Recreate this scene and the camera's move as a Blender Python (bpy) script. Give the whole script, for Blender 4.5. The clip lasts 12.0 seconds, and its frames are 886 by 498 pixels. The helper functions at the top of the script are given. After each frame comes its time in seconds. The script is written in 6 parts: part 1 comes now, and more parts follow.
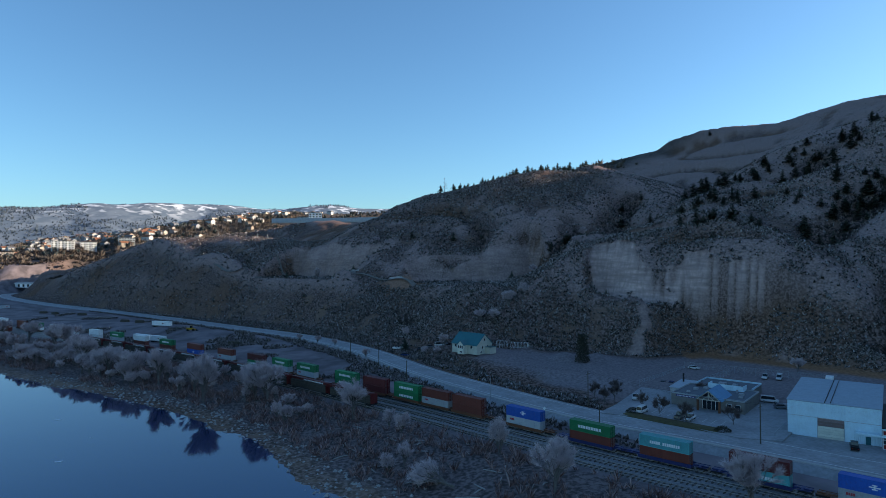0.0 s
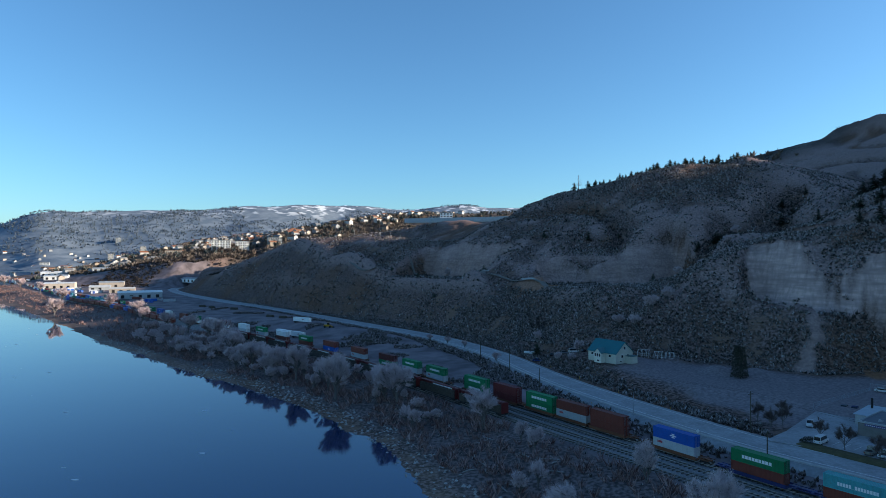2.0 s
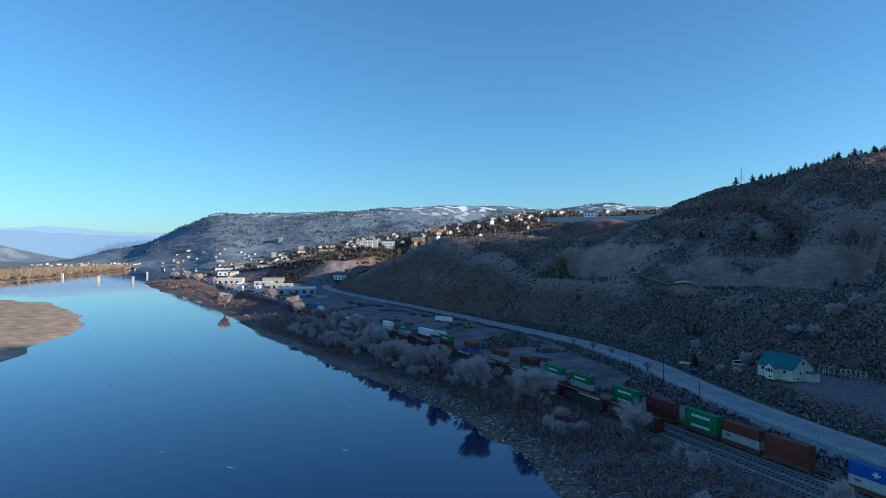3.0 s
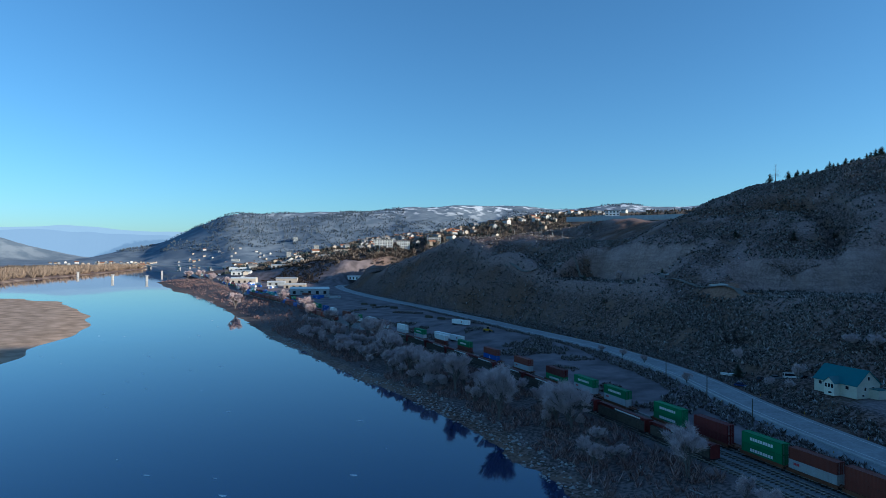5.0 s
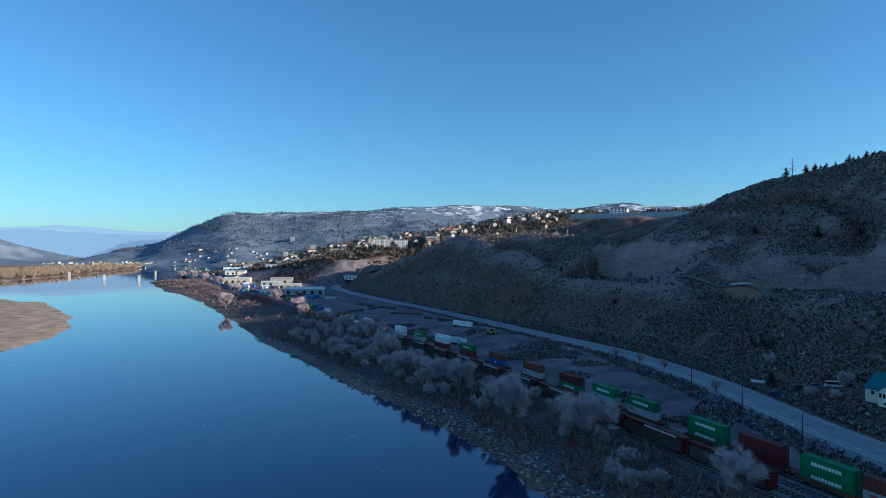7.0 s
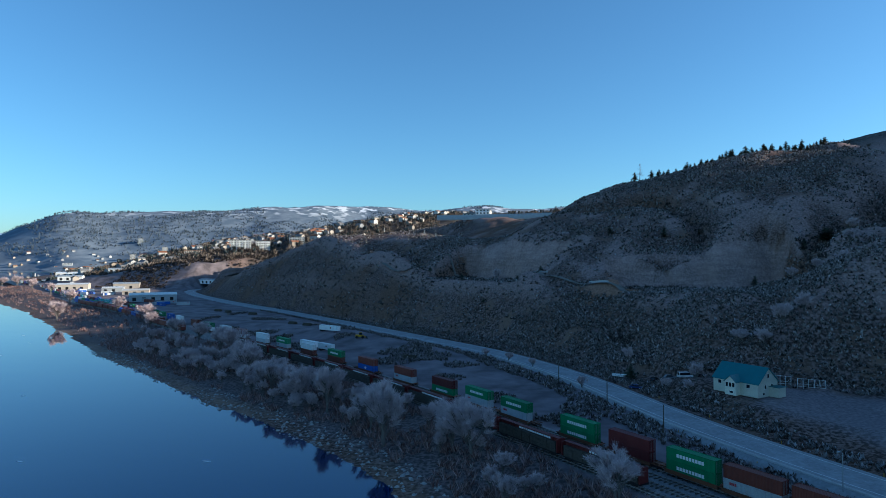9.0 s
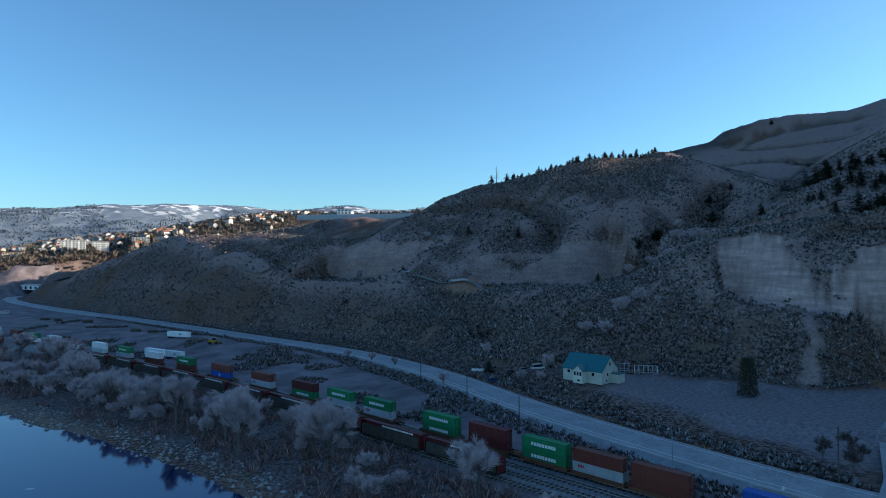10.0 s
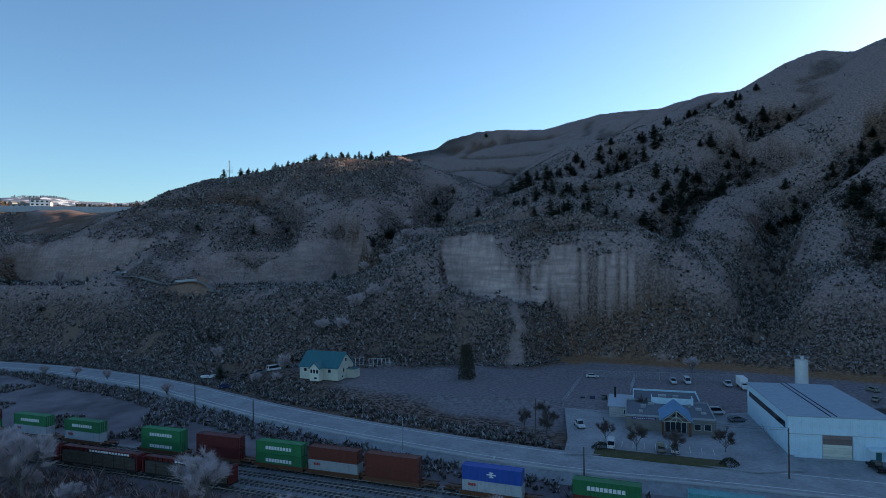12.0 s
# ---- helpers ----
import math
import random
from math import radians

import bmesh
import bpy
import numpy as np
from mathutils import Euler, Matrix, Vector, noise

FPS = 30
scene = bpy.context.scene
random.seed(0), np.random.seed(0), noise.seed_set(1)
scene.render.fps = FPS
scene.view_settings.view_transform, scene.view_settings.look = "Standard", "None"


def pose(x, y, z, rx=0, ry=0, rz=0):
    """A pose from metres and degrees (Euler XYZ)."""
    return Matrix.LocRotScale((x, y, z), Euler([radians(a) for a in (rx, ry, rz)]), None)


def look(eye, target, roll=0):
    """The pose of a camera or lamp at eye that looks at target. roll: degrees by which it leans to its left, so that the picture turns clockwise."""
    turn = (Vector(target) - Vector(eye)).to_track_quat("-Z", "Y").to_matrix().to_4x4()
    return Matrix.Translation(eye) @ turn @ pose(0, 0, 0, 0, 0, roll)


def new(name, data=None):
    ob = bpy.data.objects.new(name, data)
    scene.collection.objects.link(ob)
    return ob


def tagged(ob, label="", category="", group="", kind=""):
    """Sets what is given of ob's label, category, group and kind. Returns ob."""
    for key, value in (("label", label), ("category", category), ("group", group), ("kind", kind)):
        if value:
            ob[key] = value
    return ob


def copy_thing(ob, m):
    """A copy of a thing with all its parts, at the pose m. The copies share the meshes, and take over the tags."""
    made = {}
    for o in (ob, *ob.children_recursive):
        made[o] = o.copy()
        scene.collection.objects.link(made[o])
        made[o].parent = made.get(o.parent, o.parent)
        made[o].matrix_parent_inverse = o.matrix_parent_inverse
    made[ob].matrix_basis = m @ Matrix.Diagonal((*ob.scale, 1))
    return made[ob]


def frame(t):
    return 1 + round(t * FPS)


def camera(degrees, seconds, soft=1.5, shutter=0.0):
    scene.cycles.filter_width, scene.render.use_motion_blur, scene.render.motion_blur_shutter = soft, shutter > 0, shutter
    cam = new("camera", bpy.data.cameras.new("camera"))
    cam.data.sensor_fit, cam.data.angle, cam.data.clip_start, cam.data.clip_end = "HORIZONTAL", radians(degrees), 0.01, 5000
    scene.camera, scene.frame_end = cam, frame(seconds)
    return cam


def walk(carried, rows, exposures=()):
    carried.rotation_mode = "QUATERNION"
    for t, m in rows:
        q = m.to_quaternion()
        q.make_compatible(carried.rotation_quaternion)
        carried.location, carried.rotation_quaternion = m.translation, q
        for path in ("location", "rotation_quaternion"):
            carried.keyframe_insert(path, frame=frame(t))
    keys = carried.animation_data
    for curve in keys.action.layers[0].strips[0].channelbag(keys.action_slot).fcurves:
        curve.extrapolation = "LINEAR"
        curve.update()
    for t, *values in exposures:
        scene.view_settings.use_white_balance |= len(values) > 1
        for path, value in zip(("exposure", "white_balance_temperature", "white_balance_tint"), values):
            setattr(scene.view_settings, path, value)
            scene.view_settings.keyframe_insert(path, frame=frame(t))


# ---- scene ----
# camera and its flight, in metres; the river's surface is z = 0
cam = camera(71.7, 12.0, soft=0.5)
PATH = [
    (0, (-0.00, -0.00, 56.01), (0.00, 99.99, 57.07), -0.38),
    (0.5, (0.08, 1.87, 56.04), (-0.14, 101.87, 57.07), -0.35),
    (1, (-0.30, 3.85, 56.29), (-5.49, 103.71, 57.31), -0.33),
    (1.5, (-0.83, 7.31, 56.33), (-13.64, 106.48, 57.40), -0.17),
    (2, (-1.62, 11.56, 56.60), (-22.63, 109.32, 57.63), -0.10),
    (2.5, (-3.13, 15.73, 57.29), (-36.38, 110.04, 58.23), 0.08),
    (3, (-4.98, 20.19, 56.68), (-47.58, 110.65, 57.66), 0.27),
    (5, (-15.79, 38.75, 56.49), (-60.58, 128.15, 57.48), 0.51),
    (5.5, (-18.73, 44.43, 55.93), (-63.48, 133.85, 56.95), 0.52),
    (6, (-21.84, 49.75, 55.13), (-66.52, 139.21, 56.16), 0.51),
    (6.5, (-25.20, 54.91, 54.62), (-69.79, 144.41, 55.66), 0.49),
    (8.5, (-32.90, 68.02, 54.83), (-72.15, 159.99, 56.02), 0.38),
    (9, (-33.03, 68.67, 54.49), (-57.19, 165.70, 55.83), 0.03),
    (9.5, (-33.08, 69.19, 54.15), (-45.51, 168.40, 55.54), -0.17),
    (10, (-33.14, 69.47, 54.05), (-35.16, 169.44, 55.42), -0.37),
    (10.5, (-33.07, 69.60, 54.06), (-24.96, 169.26, 55.31), -0.47),
    (11, (-33.08, 69.73, 54.01), (-15.52, 168.17, 55.14), -0.54),
    (11.5, (-33.10, 69.70, 54.12), (-6.66, 166.14, 54.99), -0.69),
    (12, (-32.58, 69.92, 53.96), (6.44, 161.99, 54.66), -0.65),
]
EXPOSURES = [(0.0, 1.0, 7000, 10), (1.5, 0.97, 6800, 9), (2.5, 0.85, 6300, 5), (5.0, 0.61, 5900, 3), (6.5, 0.61, 5900, 3), (8.5, 0.68, 6000, 3), (9.5, 0.94, 6300, 4), (10.5, 1.06, 7000, 10), (12.0, 1.09, 7700, 15)]
walk(cam, [(t, look(eye, target, roll)) for t, eye, target, roll in PATH], EXPOSURES)

# sky and low winter sun behind the ridge
SUN_AZ, SUN_EL = 78.0, 14.0
world = bpy.data.worlds.new("world")
scene.world = world
world.use_nodes = True
wn = world.node_tree.nodes
sky = wn.new("ShaderNodeTexSky")
sky.sky_type, sky.sun_disc = "NISHITA", False
sky.sun_elevation, sky.sun_rotation = radians(SUN_EL), radians(SUN_AZ)
sky.altitude, sky.air_density, sky.dust_density, sky.ozone_density = 400, 1.0, 0.8, 5.0
wn["Background"].inputs["Strength"].default_value = 0.12
sky_tint = wn.new("ShaderNodeMix")
sky_tint.data_type, sky_tint.blend_type = "RGBA", "MULTIPLY"
sky_tint.inputs[0].default_value, sky_tint.inputs[7].default_value = 1.0, (0.84, 1.0, 1.0, 1)
world.node_tree.links.new(sky.outputs[0], sky_tint.inputs[6])
world.node_tree.links.new(sky_tint.outputs[2], wn["Background"].inputs["Color"])
sun_data = bpy.data.lights.new("sun", "SUN")
sun_data.energy, sun_data.angle, sun_data.color = 5.0, radians(0.53), (1.0, 0.86, 0.7)
sun = new("sun", sun_data)
sun_way = Vector((math.sin(radians(SUN_AZ)) * math.cos(radians(SUN_EL)), math.cos(radians(SUN_AZ)) * math.cos(radians(SUN_EL)), math.sin(radians(SUN_EL))))
sun.matrix_world = look(sun_way * 900, (0, 0, 0))

# ---------------------------------------------------------------- materials
def mat(name, color, rough=0.8, metal=0.0, vary=0.25, scale=1.0, bump=0.0, bump_scale=None, color2=None, spec=0.3):
    """A surface with two scales of variation in colour and a fine relief."""
    m = bpy.data.materials.new(name)
    m.use_nodes = True
    nt = m.node_tree
    b = nt.nodes["Principled BSDF"]
    b.inputs["Roughness"].default_value, b.inputs["Metallic"].default_value = rough, metal
    b.inputs["Specular IOR Level"].default_value = spec
    tc = nt.nodes.new("ShaderNodeTexCoord")
    n1, n2 = nt.nodes.new("ShaderNodeTexNoise"), nt.nodes.new("ShaderNodeTexNoise")
    n1.inputs["Scale"].default_value, n2.inputs["Scale"].default_value = scale, scale * 7.3
    n1.inputs["Detail"].default_value, n2.inputs["Detail"].default_value = 4, 3
    for n in (n1, n2):
        nt.links.new(tc.outputs["Object"], n.inputs["Vector"])
    add = nt.nodes.new("ShaderNodeMath")
    add.operation = "ADD"
    nt.links.new(n1.outputs[0], add.inputs[0])
    nt.links.new(n2.outputs[0], add.inputs[1])
    ramp = nt.nodes.new("ShaderNodeMapRange")
    ramp.inputs["From Min"].default_value, ramp.inputs["From Max"].default_value = 0.65, 1.35
    nt.links.new(add.outputs[0], ramp.inputs["Value"])
    mix = nt.nodes.new("ShaderNodeMix")
    mix.data_type = "RGBA"
    c2 = color2 or tuple(min(1, c * (1 + vary)) for c in color)
    c1 = color if color2 else tuple(c * (1 - vary) for c in color)
    mix.inputs[6].default_value, mix.inputs[7].default_value = (*c1, 1), (*c2, 1)
    nt.links.new(ramp.outputs[0], mix.inputs[0])
    nt.links.new(mix.outputs[2], b.inputs["Base Color"])
    if bump:
        bp = nt.nodes.new("ShaderNodeBump")
        bp.inputs["Strength"].default_value, bp.inputs["Distance"].default_value = min(1, bump), bump
        n3 = nt.nodes.new("ShaderNodeTexNoise")
        n3.inputs["Scale"].default_value, n3.inputs["Detail"].default_value = bump_scale or scale * 5, 5
        nt.links.new(tc.outputs["Object"], n3.inputs["Vector"])
        nt.links.new(n3.outputs[0], bp.inputs["Height"])
        nt.links.new(bp.outputs[0], b.inputs["Normal"])
    return m


def paint_mat(name, color, rough=0.5, dirt=0.35, metal=0.0):
    """Weathered paint whose shade differs a little from piece to piece."""
    m = mat(name, color, rough, metal, 0.12, 0.6)
    nt = m.node_tree
    b = nt.nodes["Principled BSDF"]
    src = b.inputs["Base Color"].links[0].from_socket
    info = nt.nodes.new("ShaderNodeObjectInfo")
    hsv = nt.nodes.new("ShaderNodeHueSaturation")
    mr = nt.nodes.new("ShaderNodeMapRange")
    mr.inputs["To Min"].default_value, mr.inputs["To Max"].default_value = 0.8, 1.15
    nt.links.new(info.outputs["Random"], mr.inputs["Value"])
    nt.links.new(mr.outputs[0], hsv.inputs["Value"])
    nt.links.new(src, hsv.inputs["Color"])
    tc = nt.nodes.new("ShaderNodeTexCoord")
    n = nt.nodes.new("ShaderNodeTexNoise")
    n.inputs["Scale"].default_value, n.inputs["Detail"].default_value = 1.7, 8
    nt.links.new(tc.outputs["Object"], n.inputs["Vector"])
    r = nt.nodes.new("ShaderNodeMapRange")
    r.inputs["From Min"].default_value, r.inputs["From Max"].default_value = 0.52, 0.8
    r.inputs["To Max"].default_value = dirt
    nt.links.new(n.outputs[0], r.inputs["Value"])
    mix = nt.nodes.new("ShaderNodeMix")
    mix.data_type = "RGBA"
    mix.inputs[7].default_value = (0.09, 0.065, 0.05, 1)
    nt.links.new(r.outputs[0], mix.inputs[0])
    nt.links.new(hsv.outputs[0], mix.inputs[6])
    nt.links.new(mix.outputs[2], b.inputs["Base Color"])
    return m


def ground_mat():
    """Winter hillside: dry grass, earth and frost-grey sage, with silt bluffs, gravel, sand and snow where the land has them."""
    m = bpy.data.materials.new("hillside_ground")
    m.use_nodes = True
    nt = m.node_tree
    L, N = nt.links.new, nt.nodes.new
    b = nt.nodes["Principled BSDF"]
    b.inputs["Roughness"].default_value, b.inputs["Specular IOR Level"].default_value = 0.95, 0.1
    tc = N("ShaderNodeTexCoord")

    def noise_node(scale, detail=5, stretch=None):
        n = N("ShaderNodeTexNoise")
        n.inputs["Scale"].default_value, n.inputs["Detail"].default_value = scale, detail
        if stretch:
            mp = N("ShaderNodeMapping")
            mp.inputs["Scale"].default_value = stretch
            L(tc.outputs["Object"], mp.inputs["Vector"])
            L(mp.outputs[0], n.inputs["Vector"])
        else:
            L(tc.outputs["Object"], n.inputs["Vector"])
        return n.outputs[0]

    def rng(sock, a, z, lo=0.0, hi=1.0):
        r = N("ShaderNodeMapRange")
        for k, v in zip(("From Min", "From Max", "To Min", "To Max"), (a, z, lo, hi)):
            r.inputs[k].default_value = v
        L(sock, r.inputs["Value"])
        return r.outputs[0]

    def mixc(f, a, c):
        x = N("ShaderNodeMix")
        x.data_type = "RGBA"
        L(f, x.inputs[0])
        for k, v in ((6, a), (7, c)):
            if isinstance(v, tuple):
                x.inputs[k].default_value = (*v, 1)
            else:
                L(v, x.inputs[k])
        return x.outputs[2]

    def attr(n):
        a = N("ShaderNodeAttribute")
        a.attribute_name = n
        return a.outputs["Fac"]

    big, mid, fine = noise_node(0.012), noise_node(0.09), noise_node(0.95, 6)
    sage = mixc(rng(fine, 0.42, 0.6), (0.034, 0.031, 0.025), (0.17, 0.157, 0.138))
    earth = mixc(rng(mid, 0.4, 0.62), (0.06, 0.05, 0.035), (0.14, 0.118, 0.085))
    col = mixc(rng(mid, 0.5, 0.7), sage, earth)
    col = mixc(rng(big, 0.52, 0.66, 0, 0.8), col, mixc(rng(fine, 0.4, 0.6), (0.06, 0.042, 0.026), (0.15, 0.108, 0.066)))
    clay = mixc(rng(noise_node(0.25, 6, (0.35, 0.35, 2.2)), 0.35, 0.7), (0.26, 0.243, 0.213), (0.47, 0.435, 0.375))
    col = mixc(attr("pale"), col, mixc(rng(fine, 0.4, 0.6), (0.15, 0.137, 0.12), (0.255, 0.233, 0.205)))
    col = mixc(attr("soil"), col, mixc(rng(fine, 0.4, 0.6), (0.055, 0.058, 0.055), (0.145, 0.15, 0.142)))
    col = mixc(attr("yard"), col, mixc(rng(mid, 0.35, 0.65), (0.085, 0.095, 0.098), (0.175, 0.192, 0.196)))
    stain = rng(noise_node(0.5, 5, (1.4, 1.4, 0.06)), 0.42, 0.8)
    clay = mixc(stain, clay, (0.24, 0.225, 0.2))
    col = mixc(attr("clay"), col, clay)
    grav = mixc(rng(fine, 0.35, 0.65), (0.115, 0.127, 0.127), (0.195, 0.212, 0.21))
    col = mixc(attr("gravel"), col, grav)
    sand = mixc(rng(mid, 0.35, 0.65), (0.21, 0.2, 0.14), (0.37, 0.35, 0.255))
    col = mixc(attr("sand"), col, sand)
    straw = mixc(rng(fine, 0.35, 0.65), (0.15, 0.095, 0.05), (0.27, 0.18, 0.095))
    col = mixc(attr("straw"), col, straw)
    col = mixc(attr("town"), col, mixc(rng(noise_node(0.03, 8), 0.4, 0.62), (0.032, 0.036, 0.031), (0.08, 0.088, 0.076)))
    tone = N("ShaderNodeMix")
    tone.data_type, tone.blend_type = "RGBA", "MULTIPLY"
    tone.inputs[0].default_value = 1.0
    tone.inputs[7].default_value = (1.4, 1.05, 1.08, 1)
    L(col, tone.inputs[6])
    col = tone.outputs[2]
    # far forest: distance haze is mixed into this pale blue-grey colour
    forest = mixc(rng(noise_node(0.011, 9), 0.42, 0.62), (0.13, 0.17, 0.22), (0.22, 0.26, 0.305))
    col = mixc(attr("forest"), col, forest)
    snowm = N("ShaderNodeMath")
    snowm.operation = "MULTIPLY"
    L(attr("snow"), snowm.inputs[0])
    L(rng(noise_node(0.018, 9), 0.53, 0.61), snowm.inputs[1])
    col = mixc(snowm.outputs[0], col, (0.8, 0.82, 0.86))
    L(col, b.inputs["Base Color"])
    bp = N("ShaderNodeBump")
    bp.inputs["Distance"].default_value = 0.45
    flat = N("ShaderNodeMath")
    flat.operation = "MAXIMUM"
    L(attr("gravel"), flat.inputs[0])
    L(attr("yard"), flat.inputs[1])
    flat2 = N("ShaderNodeMath")
    flat2.operation = "MAXIMUM"
    L(flat.outputs[0], flat2.inputs[0])
    L(attr("forest"), flat2.inputs[1])
    L(rng(flat2.outputs[0], 0, 1, 0.9, 0.06), bp.inputs["Strength"])
    L(noise_node(0.8, 8), bp.inputs["Height"])
    L(bp.outputs[0], b.inputs["Normal"])
    return m


def water_mat():
    m = bpy.data.materials.new("river_water")
    m.use_nodes = True
    nt = m.node_tree
    L, N = nt.links.new, nt.nodes.new
    b = nt.nodes["Principled BSDF"]
    b.inputs["Base Color"].default_value = (0.0, 0.016, 0.075, 1)
    b.inputs["Roughness"].default_value, b.inputs["IOR"].default_value = 0.03, 1.9
    b.inputs["Specular Tint"].default_value = (0.42, 0.74, 1.0, 1)
    tc, mp = N("ShaderNodeTexCoord"), N("ShaderNodeMapping")
    mp.inputs["Rotation"].default_value = (0, 0, radians(40))
    mp.inputs["Scale"].default_value = (0.02, 0.05, 1)
    L(tc.outputs["Object"], mp.inputs["Vector"])
    n = N("ShaderNodeTexNoise")
    n.inputs["Scale"].default_value, n.inputs["Detail"].default_value = 1.0, 3
    L(mp.outputs[0], n.inputs["Vector"])
    bp = N("ShaderNodeBump")
    bp.inputs["Strength"].default_value, bp.inputs["Distance"].default_value = 0.25, 0.12
    L(n.outputs[0], bp.inputs["Height"])
    L(bp.outputs[0], b.inputs["Normal"])
    return m


def speckled(name, dark, light):
    """Foliage whose blades differ in tone, from shaded stems to frosted tips."""
    m = mat(name, dark, 0.95, spec=0.1)
    nt = m.node_tree
    geo, rmp = nt.nodes.new("ShaderNodeNewGeometry"), nt.nodes.new("ShaderNodeMix")
    rmp.data_type = "RGBA"
    rmp.inputs[6].default_value, rmp.inputs[7].default_value = (*dark, 1), (*light, 1)
    pw = nt.nodes.new("ShaderNodeMath")
    pw.operation, pw.inputs[1].default_value = "POWER", 1.6
    nt.links.new(geo.outputs["Random Per Island"], pw.inputs[0])
    nt.links.new(pw.outputs[0], rmp.inputs[0])
    nt.links.new(rmp.outputs[2], nt.nodes["Principled BSDF"].inputs["Base Color"])
    return m


GROUND, WATER = ground_mat(), water_mat()
ASPHALT = mat("worn_asphalt", (0.27, 0.27, 0.28), 0.7, scale=0.15, vary=0.3, bump=0.01, spec=0.5)
BALLAST = mat("ballast_gravel", (0.21, 0.2, 0.205), 0.95, scale=1.2, vary=0.4, bump=0.08)
STEEL = mat("rail_steel", (0.25, 0.22, 0.2), 0.4, 0.8)
TIE = mat("creosote_timber", (0.09, 0.08, 0.073), 0.9, scale=3)
WHITE = paint_mat("white_paint", (0.82, 0.82, 0.8), 0.5, 0.2)
TEAL = paint_mat("teal_metal_roof", (0.015, 0.14, 0.16), 0.4, 0.15)
SHEDBLUE = paint_mat("pale_blue_cladding", (0.55, 0.74, 0.82), 0.5, 0.15)
GREEN = paint_mat("green_container_paint", (0.008, 0.2, 0.075))
MAROON = paint_mat("maroon_container_paint", (0.13, 0.018, 0.018))
RUST = paint_mat("rust_red_container_paint", (0.2, 0.045, 0.03))
BLUE = paint_mat("blue_container_paint", (0.01, 0.1, 0.42))
CYAN = paint_mat("turquoise_container_paint", (0.08, 0.4, 0.42))
GREY = paint_mat("grey_container_paint", (0.42, 0.44, 0.45))
BROWN = paint_mat("brown_steel_paint", (0.16, 0.06, 0.03), 0.7)
DARK = mat("dark_steel", (0.02, 0.02, 0.022), 0.6, 0.3)

# ---------------------------------------------------------------- the land
def line_near(X, Y, pts):
    """Distance to a polyline, the side (left of its way is positive) and the third value carried along it."""
    best = np.full(X.shape, 1e9)
    side, carried = np.zeros(X.shape), np.zeros(X.shape)
    for a, b in zip(pts[:-1], pts[1:]):
        dx, dy = b[0] - a[0], b[1] - a[1]
        f = np.clip(((X - a[0]) * dx + (Y - a[1]) * dy) / (dx * dx + dy * dy), 0, 1)
        ex, ey = X - a[0] - f * dx, Y - a[1] - f * dy
        d = np.hypot(ex, ey)
        near = d < best
        best = np.where(near, d, best)
        side = np.where(near, np.sign(dx * ey - dy * ex), side)
        if len(a) > 2:
            carried = np.where(near, a[2] + f * (b[2] - a[2]), carried)
    return best, side, carried


def side_of(X, Y, line):
    d, s, _ = line_near(X, Y, line)
    return -d * s


def vnoise(X, Y, size, seed=0):
    """Smooth value noise, -1 to 1."""
    u, v = X / size + 31.7 * seed, Y / size - 17.3 * seed
    i, j = np.floor(u), np.floor(v)
    f, g = u - i, v - j
    f, g = f * f * (3 - 2 * f), g * g * (3 - 2 * g)

    def rnd(p, q):
        s = np.sin(p * 127.1 + q * 311.7 + seed * 74.7) * 43758.5453
        return (s - np.floor(s)) * 2 - 1

    return (rnd(i, j) * (1 - f) + rnd(i + 1, j) * f) * (1 - g) + (rnd(i, j + 1) * (1 - f) + rnd(i + 1, j + 1) * f) * g


def ramp(v, a, b, lo=0.0, hi=1.0):
    f = np.clip((v - a) / (b - a), 0, 1)
    return lo + (hi - lo) * f * f * (3 - 2 * f)


def smooth_line(pts, step):
    """A rounded polyline through the points."""
    p = np.array(pts, float)
    out = []
    q = np.vstack([2 * p[0] - p[1], p, 2 * p[-1] - p[-2]])
    for k in range(1, len(q) - 2):
        n = max(2, int(np.linalg.norm(q[k + 1] - q[k]) / step))
        for f in np.arange(n) / n:
            out.append(0.5 * (2 * q[k] + (q[k + 1] - q[k - 1]) * f + (2 * q[k - 1] - 5 * q[k] + 4 * q[k + 1] - q[k + 2]) * f**2 + (3 * q[k] - q[k - 1] - 3 * q[k + 1] + q[k + 2]) * f**3))
    out.append(p[-1])
    return np.array(out)


# plan lines, from near to far along the river
SHORE = [(330, -330), (90, 20), (-2, 118), (-36, 154), (-58, 184), (-88, 212), (-109, 231), (-160, 262), (-246, 318), (-303, 353), (-390, 418), (-587, 562), (-816, 702), (-1030, 836), (-1045, 870), (-1000, 950), (-1500, 1500), (-2600, 2500)]
RAIL = [(305, -106), (127, 75), (86, 119), (44, 158), (22, 180), (-10, 211), (-52, 250), (-86, 281), (-141, 326), (-213, 379), (-312, 446), (-453, 551), (-543, 607), (-750, 753), (-1000, 938), (-1350, 1190)]
ROAD = [(330, -60), (180, 66), (98, 142), (72, 166), (46, 189), (18, 224), (-9, 264), (-40, 320), (-75, 366), (-108, 398), (-160, 442), (-215, 490), (-310, 568), (-420, 655), (-520, 745), (-585, 820), (-600, 880), (-560, 960)]
TOE = [(330, -40), (260, 90), (196, 196), (166, 242), (122, 290), (92, 280), (60, 300), (20, 300), (-8, 312), (-34, 350), (-62, 378), (-95, 416), (-166, 470), (-306, 572), (-440, 690), (-560, 815), (-590, 900)]
FARSHORE = [(-700, -900), (-900, 100), (-1165, 640), (-1390, 900), (-1800, 1400), (-3000, 2500)]
